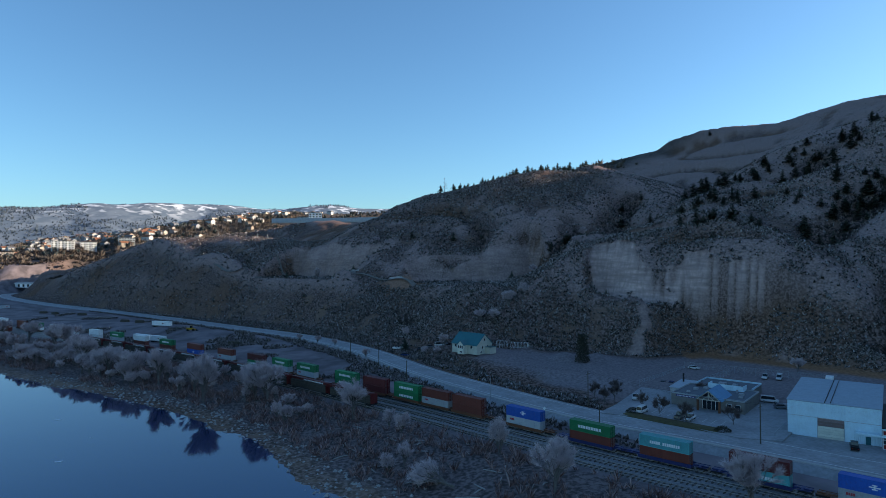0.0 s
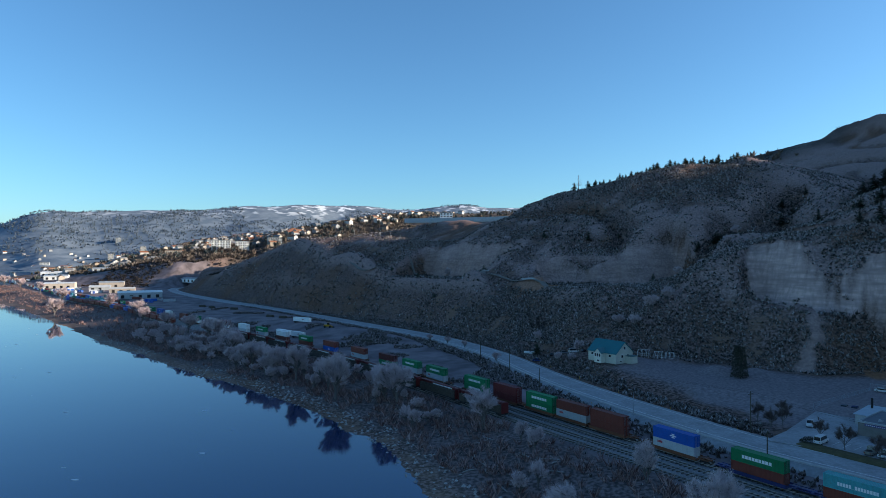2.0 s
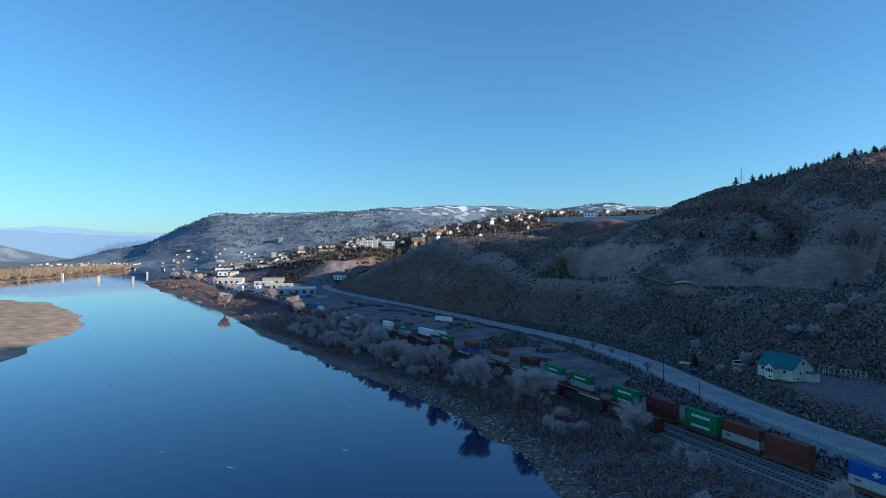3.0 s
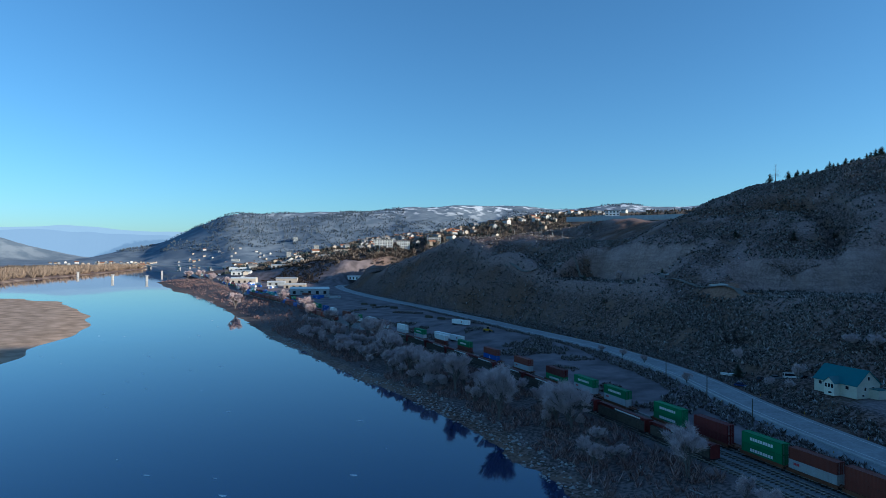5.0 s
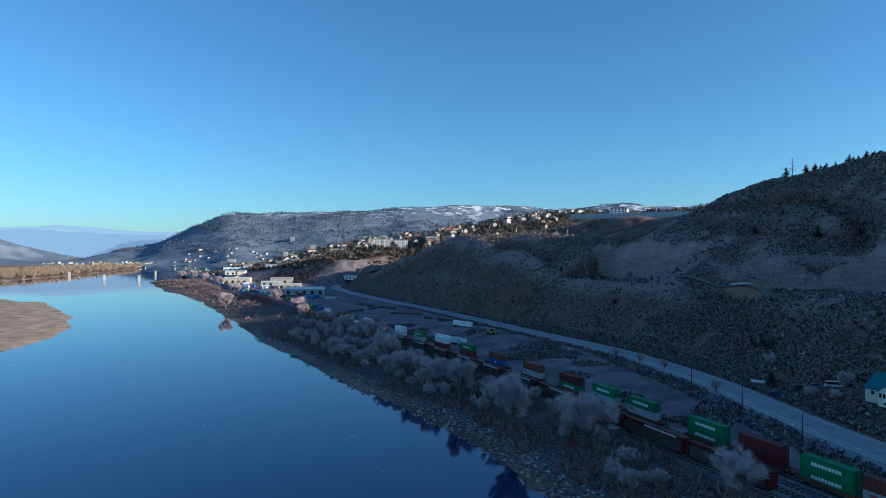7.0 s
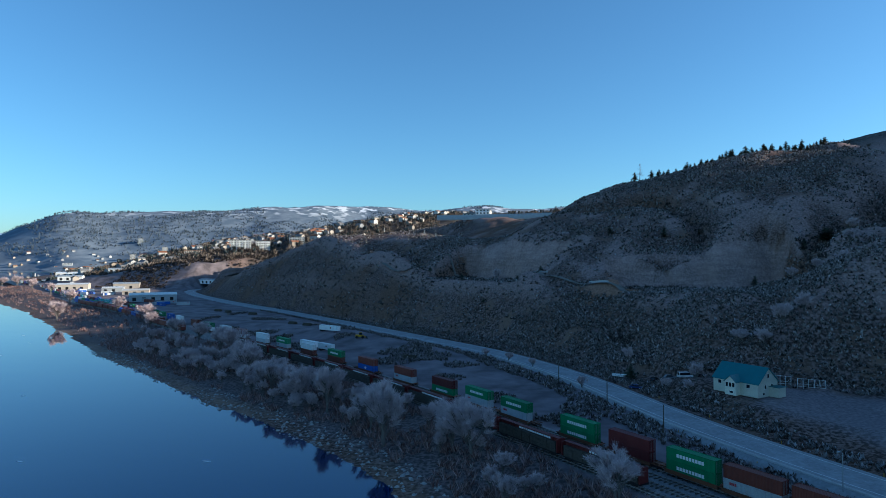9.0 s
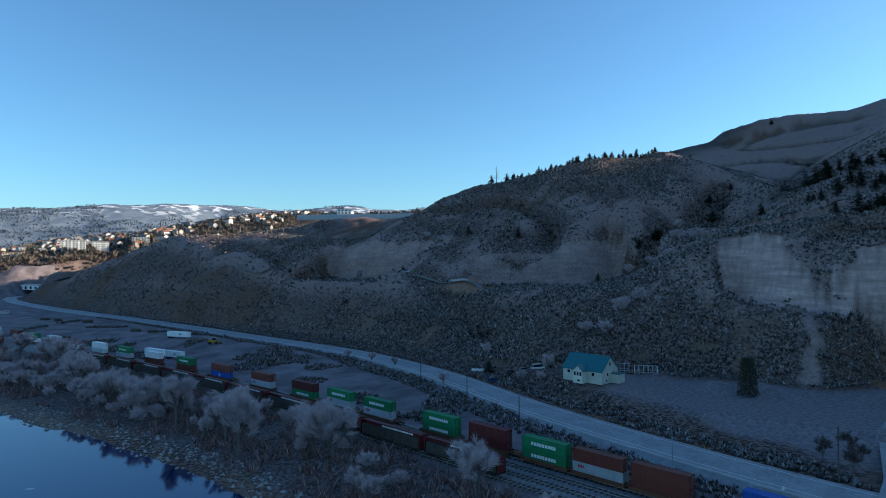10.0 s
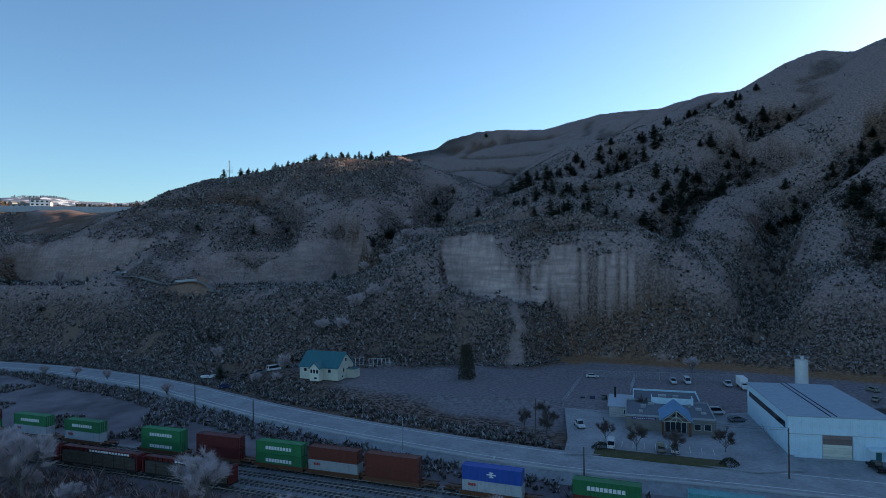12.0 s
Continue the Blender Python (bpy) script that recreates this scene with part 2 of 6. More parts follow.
ROAD_Z = 6.9
# crests: x, y, z
RIDGES = [
    (0.46, [(-420, 930, 72), (-162, 778, 99), (-90, 715, 93), (-32, 640, 96), (2, 597, 115), (45, 598, 127), (84, 600, 134), (148, 622, 145), (240, 760, 150)]),
    (0.40, [(-60, 560, 70), (-120, 565, 68), (-230, 640, 76), (-310, 650, 72), (-420, 715, 48), (-540, 805, 16)]),
    (0.58, [(104, 350, 65), (150, 330, 74), (175, 400, 91), (234, 470, 108), (262, 500, 122), (330, 580, 155), (420, 690, 190), (500, 800, 220)]),
    (0.42, [(120, 1300, 170), (300, 1120, 219), (380, 1010, 230), (430, 940, 231), (500, 890, 245), (560, 850, 263), (700, 700, 262)]),
    (0.8, [(560, 850, 238), (470, 575, 214), (432, 465, 196), (455, 413, 211), (442, 345, 202), (480, 200, 196), (520, 0, 180), (600, -400, 170)]),
    (0.58, [(470, 540, 212), (350, 490, 165), (262, 458, 136), (222, 430, 104)]),
    (0.58, [(455, 421, 218), (350, 402, 168), (302, 408, 146), (250, 385, 108)]),
    (0.60, [(440, 345, 206), (330, 300, 120), (246, 262, 66), (225, 250, 48)]),
    (0.60, [(290, 390, 125), (215, 312, 58), (185, 290, 40)]),
    (1.3, [(376, 985, 240), (400, 945, 245), (430, 915, 245), (470, 885, 240)]),
    (0.18, [(-1000, 1150, 22), (-655, 1040, 66), (-575, 1190, 100), (-506, 1400, 140), (-440, 1600, 165), (-300, 1900, 185), (300, 2400, 240)]),
    (0.13, [(-1180, 1480, 38), (-950, 1500, 95), (-800, 1600, 120), (-650, 1750, 145), (-450, 1900, 168)]),
]
# wooded draws between the spurs: depth, half width, plan
DRAWS = [
    (19, 15, [(176, 236), (186, 251), (214, 274), (247, 293), (282, 310), (307, 300), (345, 296)]),
    (14, 13, [(200, 320), (240, 345), (263, 352), (291, 361), (336, 363)]),
    (15, 14, [(66, 420), (80, 440), (99, 462), (123, 469), (159, 523)]),
    (10, 11, [(245, 244), (268, 262), (288, 278)]),
]
MOUNTAINS = [
    (0.3, [(-3300, 2650, 130), (-3200, 2740, 205), (-3020, 2950, 320), (-2750, 3200, 337), (-2160, 3600, 396), (-1830, 3830, 426), (-1600, 3930, 385), (-1280, 4040, 406), (-590, 4200, 400), (300, 4200, 400)]),
    (0.22, [(-4500, 1900, 230), (-4250, 2150, 190), (-3950, 2420, 60)]),
]


def crest(X, Y, k, pts, rnd):
    d, _, z = line_near(X, Y, pts)
    return z - k * (np.sqrt(d * d + rnd * rnd) - rnd)


def cut(h, X, Y, p, q, foot, lean, reach, rise):
    """A bluff broken away below the edge from p to q (hill on the left of the way): the face leans, and debris lies at its foot."""
    dx, dy = q[0] - p[0], q[1] - p[1]
    ln = math.hypot(dx, dy)
    u = ((X - p[0]) * dx + (Y - p[1]) * dy) / ln
    w = ((X - p[0]) * -dy + (Y - p[1]) * dx) / ln
    w = w + 4 * vnoise(X, Y, 17, 5) + 1.6 * vnoise(X, Y, 5, 6)
    w = w - 0.25 * np.maximum(0, -u) - 0.25 * np.maximum(0, u - ln) - 3.0 * (np.abs(u / ln - 0.5) * 2) ** 4
    side = np.clip(np.maximum(-u, u - ln) / 7, 0, 1)
    face = foot + 22 * side + (0.35 * np.maximum(0, u - 0.62 * ln) if rise > 30 else 0) + np.maximum(0, (w + lean)) * (45.0 / lean)
    inside = (w > -reach) & (w < 8) & (side < 1)
    cutd = np.where(inside & (face < h), face, h)
    clay = np.where(inside & (face < h - 0.3) & (w > -lean - 3) & (face < foot + rise + 3 * vnoise(X, Y, 20, 21)), 1.0, 0.0)
    return cutd, clay


def land(X, Y):
    """Height of the ground and its covers."""
    ds, ss, _ = line_near(X, Y, SHORE)
    ds = -ds * ss  # inland is positive
    dr, sr, _ = line_near(X, Y, RAIL)
    dr = -dr * sr
    dt, st, _ = line_near(X, Y, TOE)
    dt = -dt * st
    shift = 2.5 * vnoise(X, Y, 23, 1) + 1.2 * vnoise(X, Y, 7, 2)
    w = ds + shift
    h = np.where(w < 0, np.maximum(-5, w * 0.16), 0)
    h = h + ramp(w, 0, 16, 0, 1.3) + ramp(w, 14, 38, 0, 3.5)
    h = h + ramp(dr, 8, 30, 0, 0.9) + ramp(dt, -40, -4, 0, 2.4)
    h = h + ramp(np.hypot(X - 8, Y - 282), 38, 14, 0, 4.6)
    # the terraced bluff behind the road
    along = ramp(X, -420, -120) * ramp(X, 150, 60)
    bluff = ramp(dt + 4 * vnoise(X, Y, 30, 3), 0, 44, 0, 1) * (21 + 7 * along) + np.maximum(0, dt - 44) * 0.06 * along
    bluff = np.minimum(bluff, 31)
    lip = 6 * np.exp(-((X - 5) ** 2 + (Y - 332) ** 2) / 34**2)
    h = h + np.where(dt > 0, bluff + lip, 0)
    hills = np.full(X.shape, -50.0)
    off = np.full(X.shape, 1e9)
    for k, pts in RIDGES:
        d, _, z = line_near(X, Y, pts)
        off = np.minimum(off, d)
        r = z - k * (np.sqrt(d * d + 420) - 20.5)
        hills = np.maximum(hills, r) + np.maximum(0, 9 - np.abs(hills - r)) ** 2 / 36
    calm = np.minimum(ramp(X, 130, 190, 1, 0.4), ramp(Y, 470, 520, 1, 0.6))
    rough = 3.2 * vnoise(X, Y, 60, 7) + 2.2 * vnoise(X, Y, 28, 8) + 1.0 * vnoise(X, Y, 12, 9)
    gully = ramp(off, 4, 45, 0.25, 1) * (4 - 17 * (1 - np.abs(vnoise(X + 0.5 * Y, 0.5 * (Y - 0.5 * X), 62, 10))) ** 3) - 2.5 * (1 - np.abs(vnoise(X, Y, 17, 15))) ** 4
    hills = hills + ramp(hills, 30, 70) * (calm * (rough + gully) + 2.5)
    hills = np.minimum(hills, 8 + np.maximum(0, dt) * (1.15 + 0.6 * np.exp(-((X - 150) ** 2 + (Y - 300) ** 2) / 50**2)) + ramp(Y, 820, 1080, 0, 170))
    far = np.full(X.shape, -50.0)
    for k, pts in MOUNTAINS:
        far = np.maximum(far, crest(X, Y, k, pts, 60))
    out = ramp(np.hypot(X, Y), 1400, 2600)
    far = far + out * (26 * vnoise(X, Y, 420, 11) + 12 * vnoise(X, Y, 170, 12) - 18)
    on = np.maximum(hills, far)
    m = np.maximum(h, on) + np.maximum(0, 5 - np.abs(h - on)) ** 2 / 20
    h = np.where(on > -45, m, h)
    h = h + 7.5 * np.exp(-(((X + 12) / 22) ** 2) - ((Y - 408) / 9) ** 2)
    for mx, my, mh in ((55, 279, 3.0), (69, 277, 2.4), (40, 296, 2.2)):
        h = h + mh * np.exp(-((X - mx) ** 2 + (Y - my) ** 2) / 30)
    for depth, half, pts in DRAWS:
        d, _, _ = line_near(X, Y, pts)
        h = h - depth * np.exp(-((d + 3 * vnoise(X, Y, 14, 20)) / half) ** 2) * ramp(h, 12, 34)
    # silt bluffs and the ground behind their edges
    brow = crest(X, Y, 1.25, [(94, 340, 47), (108, 333, 58), (138, 306, 64), (158, 291, 63)], 3)
    back = ((X - 90) * 56 + (Y - 340) * 72) / 91.2
    h = np.where((back > -10) & (brow > 46), np.maximum(h, brow), h)
    brow = np.maximum(crest(X, Y, 0.35, [(-30, 460, 60), (20, 468, 62), (62, 472, 61)], 3), crest(X, Y, 0.35, [(-118, 546, 62), (-50, 492, 61)], 3))
    h = np.where((brow > 55) & (Y > 455 + np.maximum(0, -26 - X) * 0.75 - 8), np.maximum(h, brow), h)
    clay = np.zeros(X.shape)
    for p, q, foot, lean, reach in (((90, 340), (153, 291), 31, 13, 24), ((-26, 455), (64, 466), 37, 22, 70), ((-116, 540), (-46, 484), 39, 22, 60)):
        h, c = cut(h, X, Y, p, q, foot, lean, reach, 34 if p[0] > 50 else 27)
        clay = np.maximum(clay, c * (1.0 if p[0] > 50 else 0.5))
    scar, _, _ = line_near(X, Y, [(100, 306), (96, 292), (88, 284)])
    clay = np.maximum(clay, ramp(scar + 2 * vnoise(X, Y, 4, 18), 4, 1.5) * 0.55)
    for mx, my in ((55, 279), (69, 277), (145, 262), (128, 278)):
        clay = np.maximum(clay, ramp(np.hypot(X - mx, Y - my) + 2 * vnoise(X, Y, 4, 19), 6, 3) * 0.5)
    # the far bank and the sand bar
    df, sf, _ = line_near(X, Y, FARSHORE)
    df = df * sf + 12 * vnoise(X, Y, 90, 13)
    bank = np.where(df > 0, ramp(df, 0, 25, 0, 3) + ramp(df, 40, 90, 0, 2.5), -5)
    bx, by = X + 560, Y - 270
    bar = 1 - np.hypot((bx * 0.6 + by * 0.8) / 108, (-bx * 0.8 + by * 0.6) / 290) + 0.12 * vnoise(X, Y, 40, 14)
    h = np.where(ds < -20, np.maximum(h, np.maximum(np.maximum(bank, on), np.minimum(1.4, bar * 6))), h)
    # covers
    sand = 0.25 * np.where((w > -6) & (w < 12), ramp(w, 11, 5), 0) * ramp(vnoise(X, Y, 60, 16), -0.5, 0.3) + np.where(ds < -60, ramp(h, 2.4, 1.6), 0)
    drd, srd, _ = line_near(X, Y, ROAD)
    river_side = srd > 0
    flat = ramp(dt, -2, -12) * np.where(ds > 0, 1, 0)
    yard = flat * ramp(dr, -18, -15) * np.where(river_side, 1, 0)
    gravel = flat * np.where(river_side, 0, 1) * ramp(drd + 6 * vnoise(X, Y, 15, 17), 22, 30)
    soil = ramp(w, 5, 10) * ramp(dr, -14, -17)
    straw = ramp(np.abs(dt + 6), 9, 3) * np.where((X > 110) & (X < 260), 1, 0) + 0.6 * ramp(np.hypot((X + 12) / 40, (Y - 406) / 15) + 0.25 * vnoise(X, Y, 7, 22), 1.0, 0.6)
    dist = np.hypot(X, Y)
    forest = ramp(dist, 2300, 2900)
    snow = ramp(h, 250, 385) * forest
    town = ramp(Y, 900, 1000) * ramp(ds, 10, 60) * (1 - forest)
    h = np.where(drd < 22, h * ramp(drd, 12, 22) + np.minimum(h, ROAD_Z - 0.5) * (1 - ramp(drd, 12, 22)), h)
    return h, {"clay": clay, "sand": np.clip(sand, 0, 1), "gravel": gravel, "yard": yard, "soil": soil, "straw": np.clip(straw, 0, 1), "forest": forest, "snow": snow, "town": town}


def ground(x, y):
    return float(land(np.array([float(x)]), np.array([float(y)]))[0][0])


def spread(lo, a, b, hi, fine, grow):
    """Grid lines, fine from a to b and wider outside."""
    mid = list(np.arange(a, b + fine, fine))
    left, right, s = [], [], fine
    v = a
    while v > lo:
        s *= grow
        v -= s
        left.append(v)
    v, s = mid[-1], fine
    while v < hi:
        s *= grow
        v += s
        right.append(v)
    return np.array(left[::-1] + mid + right)


def sheet(name, X, Y, Z, material):
    ny, nx = X.shape
    idx = np.arange(nx * ny).reshape(ny, nx)
    quads = np.stack([idx[:-1, :-1], idx[:-1, 1:], idx[1:, 1:], idx[1:, :-1]], -1).reshape(-1, 4)
    me = bpy.data.meshes.new(name)
    me.from_pydata(np.stack([X, Y, Z], -1).reshape(-1, 3).tolist(), [], quads.tolist())
    me.materials.append(material)
    me.polygons.foreach_set("use_smooth", np.ones(len(quads), bool))
    return new(name, me)


gx = spread(-4600, -170, 330, 3000, 2.6, 1.035)
gy = spread(-700, 120, 640, 4500, 2.6, 1.03)
GX, GY = np.meshgrid(gx, gy)
GZ, covers = land(GX, GY)
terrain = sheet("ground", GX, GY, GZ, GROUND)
# open crowns of the slopes carry pale dry grass, hollows thick shrubs
def bulge(X, Y, Z, r=16):
    around = sum(land(X + dx, Y + dy)[0] for dx, dy in ((r, 0), (-r, 0), (0, r), (0, -r))) / 4
    return Z - around


curve = bulge(GX, GY, GZ)
covers["pale"] = np.maximum(ramp(curve, 0.3, 2.6) * ramp(GZ, 24, 40), 0.9 * ramp(GZ, 66, 92) * ramp(GX, 120, 175) * ramp(curve, -1.6, -0.2)) * ramp(GY, 1100, 900)
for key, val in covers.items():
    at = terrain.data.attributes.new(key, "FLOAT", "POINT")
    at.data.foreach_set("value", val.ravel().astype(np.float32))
tagged(terrain, "dry sagebrush hills, silt bluffs and gravel flats", "ground", kind="structure")

wx, wy = np.meshgrid(np.linspace(-4500, 600, 3), np.linspace(-700, 3800, 3))
river = sheet("water", wx, wy, wx * 0, WATER)
tagged(river, "calm deep blue river mirroring the sky", "river", kind="structure")


def ribbon(name, centre, profile, material, zs):
    """A strip swept along a plan line; profile: offsets to the right and heights."""
    c = np.array(centre)
    t = np.gradient(c, axis=0)
    t /= np.linalg.norm(t, axis=1)[:, None]
    right = np.stack([t[:, 1], -t[:, 0]], 1)
    X = np.stack([c[:, 0] + right[:, 0] * o for o, _ in profile], 1)
    Y = np.stack([c[:, 1] + right[:, 1] * o for o, _ in profile], 1)
    Z = np.stack([zs + z + np.zeros(len(c)) for _, z in profile], 1)
    return sheet(name, X, Y, Z, material)


road_line = smooth_line(ROAD, 6)
road = ribbon("road", road_line, [(-11, -2.5), (-8.2, -0.1), (-7.0, 0), (-0.8, 0.08), (4.9, 0), (6.2, -0.1), (8.8, -2.5)], ASPHALT, ROAD_Z)
tagged(road, "two-lane grey asphalt road with gravel shoulders", "road", kind="structure")
rail_line = smooth_line(RAIL, 6)
RAIL_Z = 5.6
ballast = ribbon("track_bed", rail_line, [(-16, -1.6), (-13.5, -0.45), (3, -0.45), (5.5, -1.6)], BALLAST, RAIL_Z)
tagged(ballast, "dark ballast bed under railway tracks", "track bed", kind="structure")

# ---------------------------------------------------------------- kit
rng = random.Random(7)
s_rail = np.r_[0, np.cumsum(np.linalg.norm(np.diff(rail_line, axis=0), axis=1))]
s_road = np.r_[0, np.cumsum(np.linalg.norm(np.diff(road_line, axis=0), axis=1))]


def on_line(line, s, d, off=0.0):
    """Place and heading at d metres along a plan line, off metres to its right."""
    x, y = np.interp(d, s, line[:, 0]), np.interp(d, s, line[:, 1])
    x2, y2 = np.interp(d + 2, s, line[:, 0]), np.interp(d + 2, s, line[:, 1])
    a = math.atan2(y2 - y, x2 - x)
    return float(x + off * math.sin(a)), float(y - off * math.cos(a)), math.degrees(a)


def slab(bm, x0, x1, y0, y1, z0, z1, bevel=0.0):
    vs = [bm.verts.new(p) for p in ((x0, y0, z0), (x1, y0, z0), (x1, y1, z0), (x0, y1, z0), (x0, y0, z1), (x1, y0, z1), (x1, y1, z1), (x0, y1, z1))]
    fs = [bm.faces.new([vs[i] for i in f]) for f in ((3, 2, 1, 0), (4, 5, 6, 7), (0, 1, 5, 4), (1, 2, 6, 5), (2, 3, 7, 6), (3, 0, 4, 7))]
    if bevel:
        es = {e for f in fs for e in f.edges}
        bmesh.ops.bevel(bm, geom=list(es), offset=bevel, segments=1, affect="EDGES")


def prism(bm, outline, x0, x1, axis="x"):
    """An outline in the other two axes, drawn out from x0 to x1."""
    def p(a, u, v):
        return {"x": (a, u, v), "y": (u, a, v), "z": (u, v, a)}[axis]
    a = [bm.verts.new(p(x0, u, v)) for u, v in outline]
    b = [bm.verts.new(p(x1, u, v)) for u, v in outline]
    n = len(outline)
    bm.faces.new(a[::-1])
    bm.faces.new(b)
    for i in range(n):
        bm.faces.new((a[i], a[(i + 1) % n], b[(i + 1) % n], b[i]))


def rod(bm, a, b, r0, r1, n=5):
    a, b = Vector(a), Vector(b)
    w = (b - a).normalized()
    u = w.orthogonal().normalized()
    v = w.cross(u)
    ring = [[bm.verts.new(c + (u * math.cos(k * 2 * math.pi / n) + v * math.sin(k * 2 * math.pi / n)) * r) for k in range(n)] for c, r in ((a, r0), (b, r1))]
    for k in range(n):
        bm.faces.new((ring[0][k], ring[0][(k + 1) % n], ring[1][(k + 1) % n], ring[1][k]))
    bm.faces.new(ring[0][::-1])
    bm.faces.new(ring[1])


def part(name, bm, material, parent, label=""):
    me = bpy.data.meshes.new(name)
    bmesh.ops.recalc_face_normals(bm, faces=bm.faces)
    bm.to_mesh(me)
    bm.free()
    me.materials.append(material)
    ob = new(name, me)
    ob.parent = parent
    return tagged(ob, label)


def boxes(name, material, parent, *dims, bevel=0.0, label=""):
    bm = bmesh.new()
    for d in dims:
        slab(bm, *d, bevel=bevel)
    return part(name, bm, material, parent, label)


def thing(name, label, category, m=None, group=""):
    ob = tagged(new(name), label, category, group)
    if m is not None:
        ob.matrix_basis = m
    return ob


def stuff(name, verts, faces, material, label, category):
    me = bpy.data.meshes.new(name)
    me.from_pydata(verts.tolist() if isinstance(verts, np.ndarray) else verts, [], faces.tolist() if isinstance(faces, np.ndarray) else faces)
    me.materials.append(material)
    return tagged(new(name, me), label, category, kind="stuff")


GLASS = mat("dark_window_glass", (0.015, 0.02, 0.025), 0.08, spec=0.6)
TYRE = mat("black_rubber", (0.015, 0.015, 0.016), 0.8)
LETTER = mat("white_lettering", (0.75, 0.76, 0.76), 0.5, vary=0.08)
REDMARK = mat("red_lettering", (0.45, 0.03, 0.04), 0.5, vary=0.08)
WOOD = mat("weathered_pole_wood", (0.1, 0.08, 0.06), 0.9, scale=2)
TIMBER = mat("stacked_lumber_wrap", (0.065, 0.055, 0.045), 0.8, scale=1.5, vary=0.5)
CONCRETE = mat("pale_concrete", (0.42, 0.41, 0.4), 0.85, scale=0.5, vary=0.2)
LINE = mat("worn_road_paint", (0.62, 0.62, 0.6), 0.7, scale=2, vary=0.25)
YELLOW = mat("yellow_machine_paint", (0.55, 0.3, 0.02), 0.5)
CREAM = paint_mat("cream_house_siding", (0.62, 0.6, 0.5), 0.7, 0.15)
ROOFGREY = paint_mat("grey_flat_roofing", (0.13, 0.145, 0.165), 0.85, 0.3)
BRICKRED = mat("red_panel", (0.22, 0.02, 0.02), 0.5)
BARK = mat("grey_bark", (0.16, 0.14, 0.13), 0.95, scale=3)
TWIG = mat("frosted_twigs", (0.58, 0.475, 0.485), 0.95, vary=0.3, scale=0.6)
WILLOW = speckled("red_brown_willow_stems", (0.13, 0.065, 0.058), (0.45, 0.32, 0.3))
NEEDLE = mat("dark_conifer_needles", (0.05, 0.07, 0.046), 0.9, vary=0.4, scale=0.5)
SAGE = speckled("frosted_sagebrush", (0.036, 0.03, 0.026), (0.56, 0.5, 0.49))
ROADBRUSH = speckled("grey_brown_brush", (0.075, 0.062, 0.054), (0.42, 0.37, 0.36))
ROCK = mat("grey_river_rock", (0.3, 0.29, 0.28), 0.9, vary=0.4, scale=0.7)
GALV = mat("galvanised_steel", (0.4, 0.42, 0.44), 0.45, 0.7)
HEDGE = mat("clipped_evergreen", (0.05, 0.05, 0.035), 0.95, vary=0.5, scale=3, bump=0.3)
ICE = mat("thin_river_ice", (0.6, 0.65, 0.7), 0.4)

# ---------------------------------------------------------------- railway
def ridged(m, scale=22.0):
    """Corrugated sheet relief along the thing's length."""
    nt = m.node_tree
    tc, wave, bp = nt.nodes.new("ShaderNodeTexCoord"), nt.nodes.new("ShaderNodeTexWave"), nt.nodes.new("ShaderNodeBump")
    wave.bands_direction, wave.wave_profile = "X", "SIN"
    wave.inputs["Scale"].default_value = scale / 20
    bp.inputs["Strength"].default_value, bp.inputs["Distance"].default_value = 0.7, 0.06
    nt.links.new(tc.outputs["Object"], wave.inputs["Vector"])
    nt.links.new(wave.outputs[0], bp.inputs["Height"])
    nt.links.new(bp.outputs[0], nt.nodes["Principled BSDF"].inputs["Normal"])


for m in (GREEN, MAROON, RUST, BLUE, CYAN, GREY, WHITE):
    ridged(m)

for k, off in enumerate((0.0, -4.5, -9.0, -13.5)):
    n0, n1 = 20, len(rail_line) - 4
    for sgn in (-0.7175, 0.7175):
        prof = [(off + sgn - 0.04, -0.17), (off + sgn - 0.04, 0.0), (off + sgn + 0.04, 0.0), (off + sgn + 0.04, -0.17)]
        tagged(ribbon("rail", rail_line[n0:n1], prof, STEEL, RAIL_Z), "worn steel running rail on timber ties", "rail", kind="structure")
# ties: the stretch beside the standing cars as pieces, the rest as stuff
tie_mesh = None
far_v, far_f = [], []
for off in (0.0, -4.5, -9.0, -13.5):
    for d in np.arange(300, 700, 1.3):
        x, y, a = on_line(rail_line, s_rail, d, off)
        c, n = math.cos(math.radians(a)), math.sin(math.radians(a))
        b = len(far_v)
        for lx, ly in ((-0.13, -1.35), (0.13, -1.35), (0.13, 1.35), (-0.13, 1.35)):
            for lz in (-0.44, -0.18):
                far_v.append((x + lx * c - ly * n, y + lx * n + ly * c, RAIL_Z + lz))
        far_f += [(b + 1, b + 3, b + 5, b + 7), (b, b + 2, b + 3, b + 1), (b + 2, b + 4, b + 5, b + 3), (b + 4, b + 6, b + 7, b + 5), (b + 6, b, b + 1, b + 7)]
stuff("railway_ties", far_v, far_f, TIE, "dark timber ties under the rails", "railway ties")


def marking(bm, words, x0, x1, z0, z1, y, sgn):
    """Plain bars with the size and rhythm of a painted name."""
    if sgn > 0:  # read from the other side
        words, mirror = words, lambda v: x0 + x1 - v
    else:
        mirror = lambda v: v
    n = sum(words) + len(words) - 1
    w = (x1 - x0) / n
    k = 0
    for word in words:
        for i in range(word):
            a = x0 + (k + 0.08) * w
            b = x0 + (k + 0.86) * w
            u0, u1 = sorted((mirror(a), mirror(b)))
            slab(bm, u0, u1, y - 0.01, y + 0.01, z0, z1)
            k += 1
        k += 1
    slab(bm, x0, x1, y - 0.008, y + 0.008, z0, z0 + 0.03)


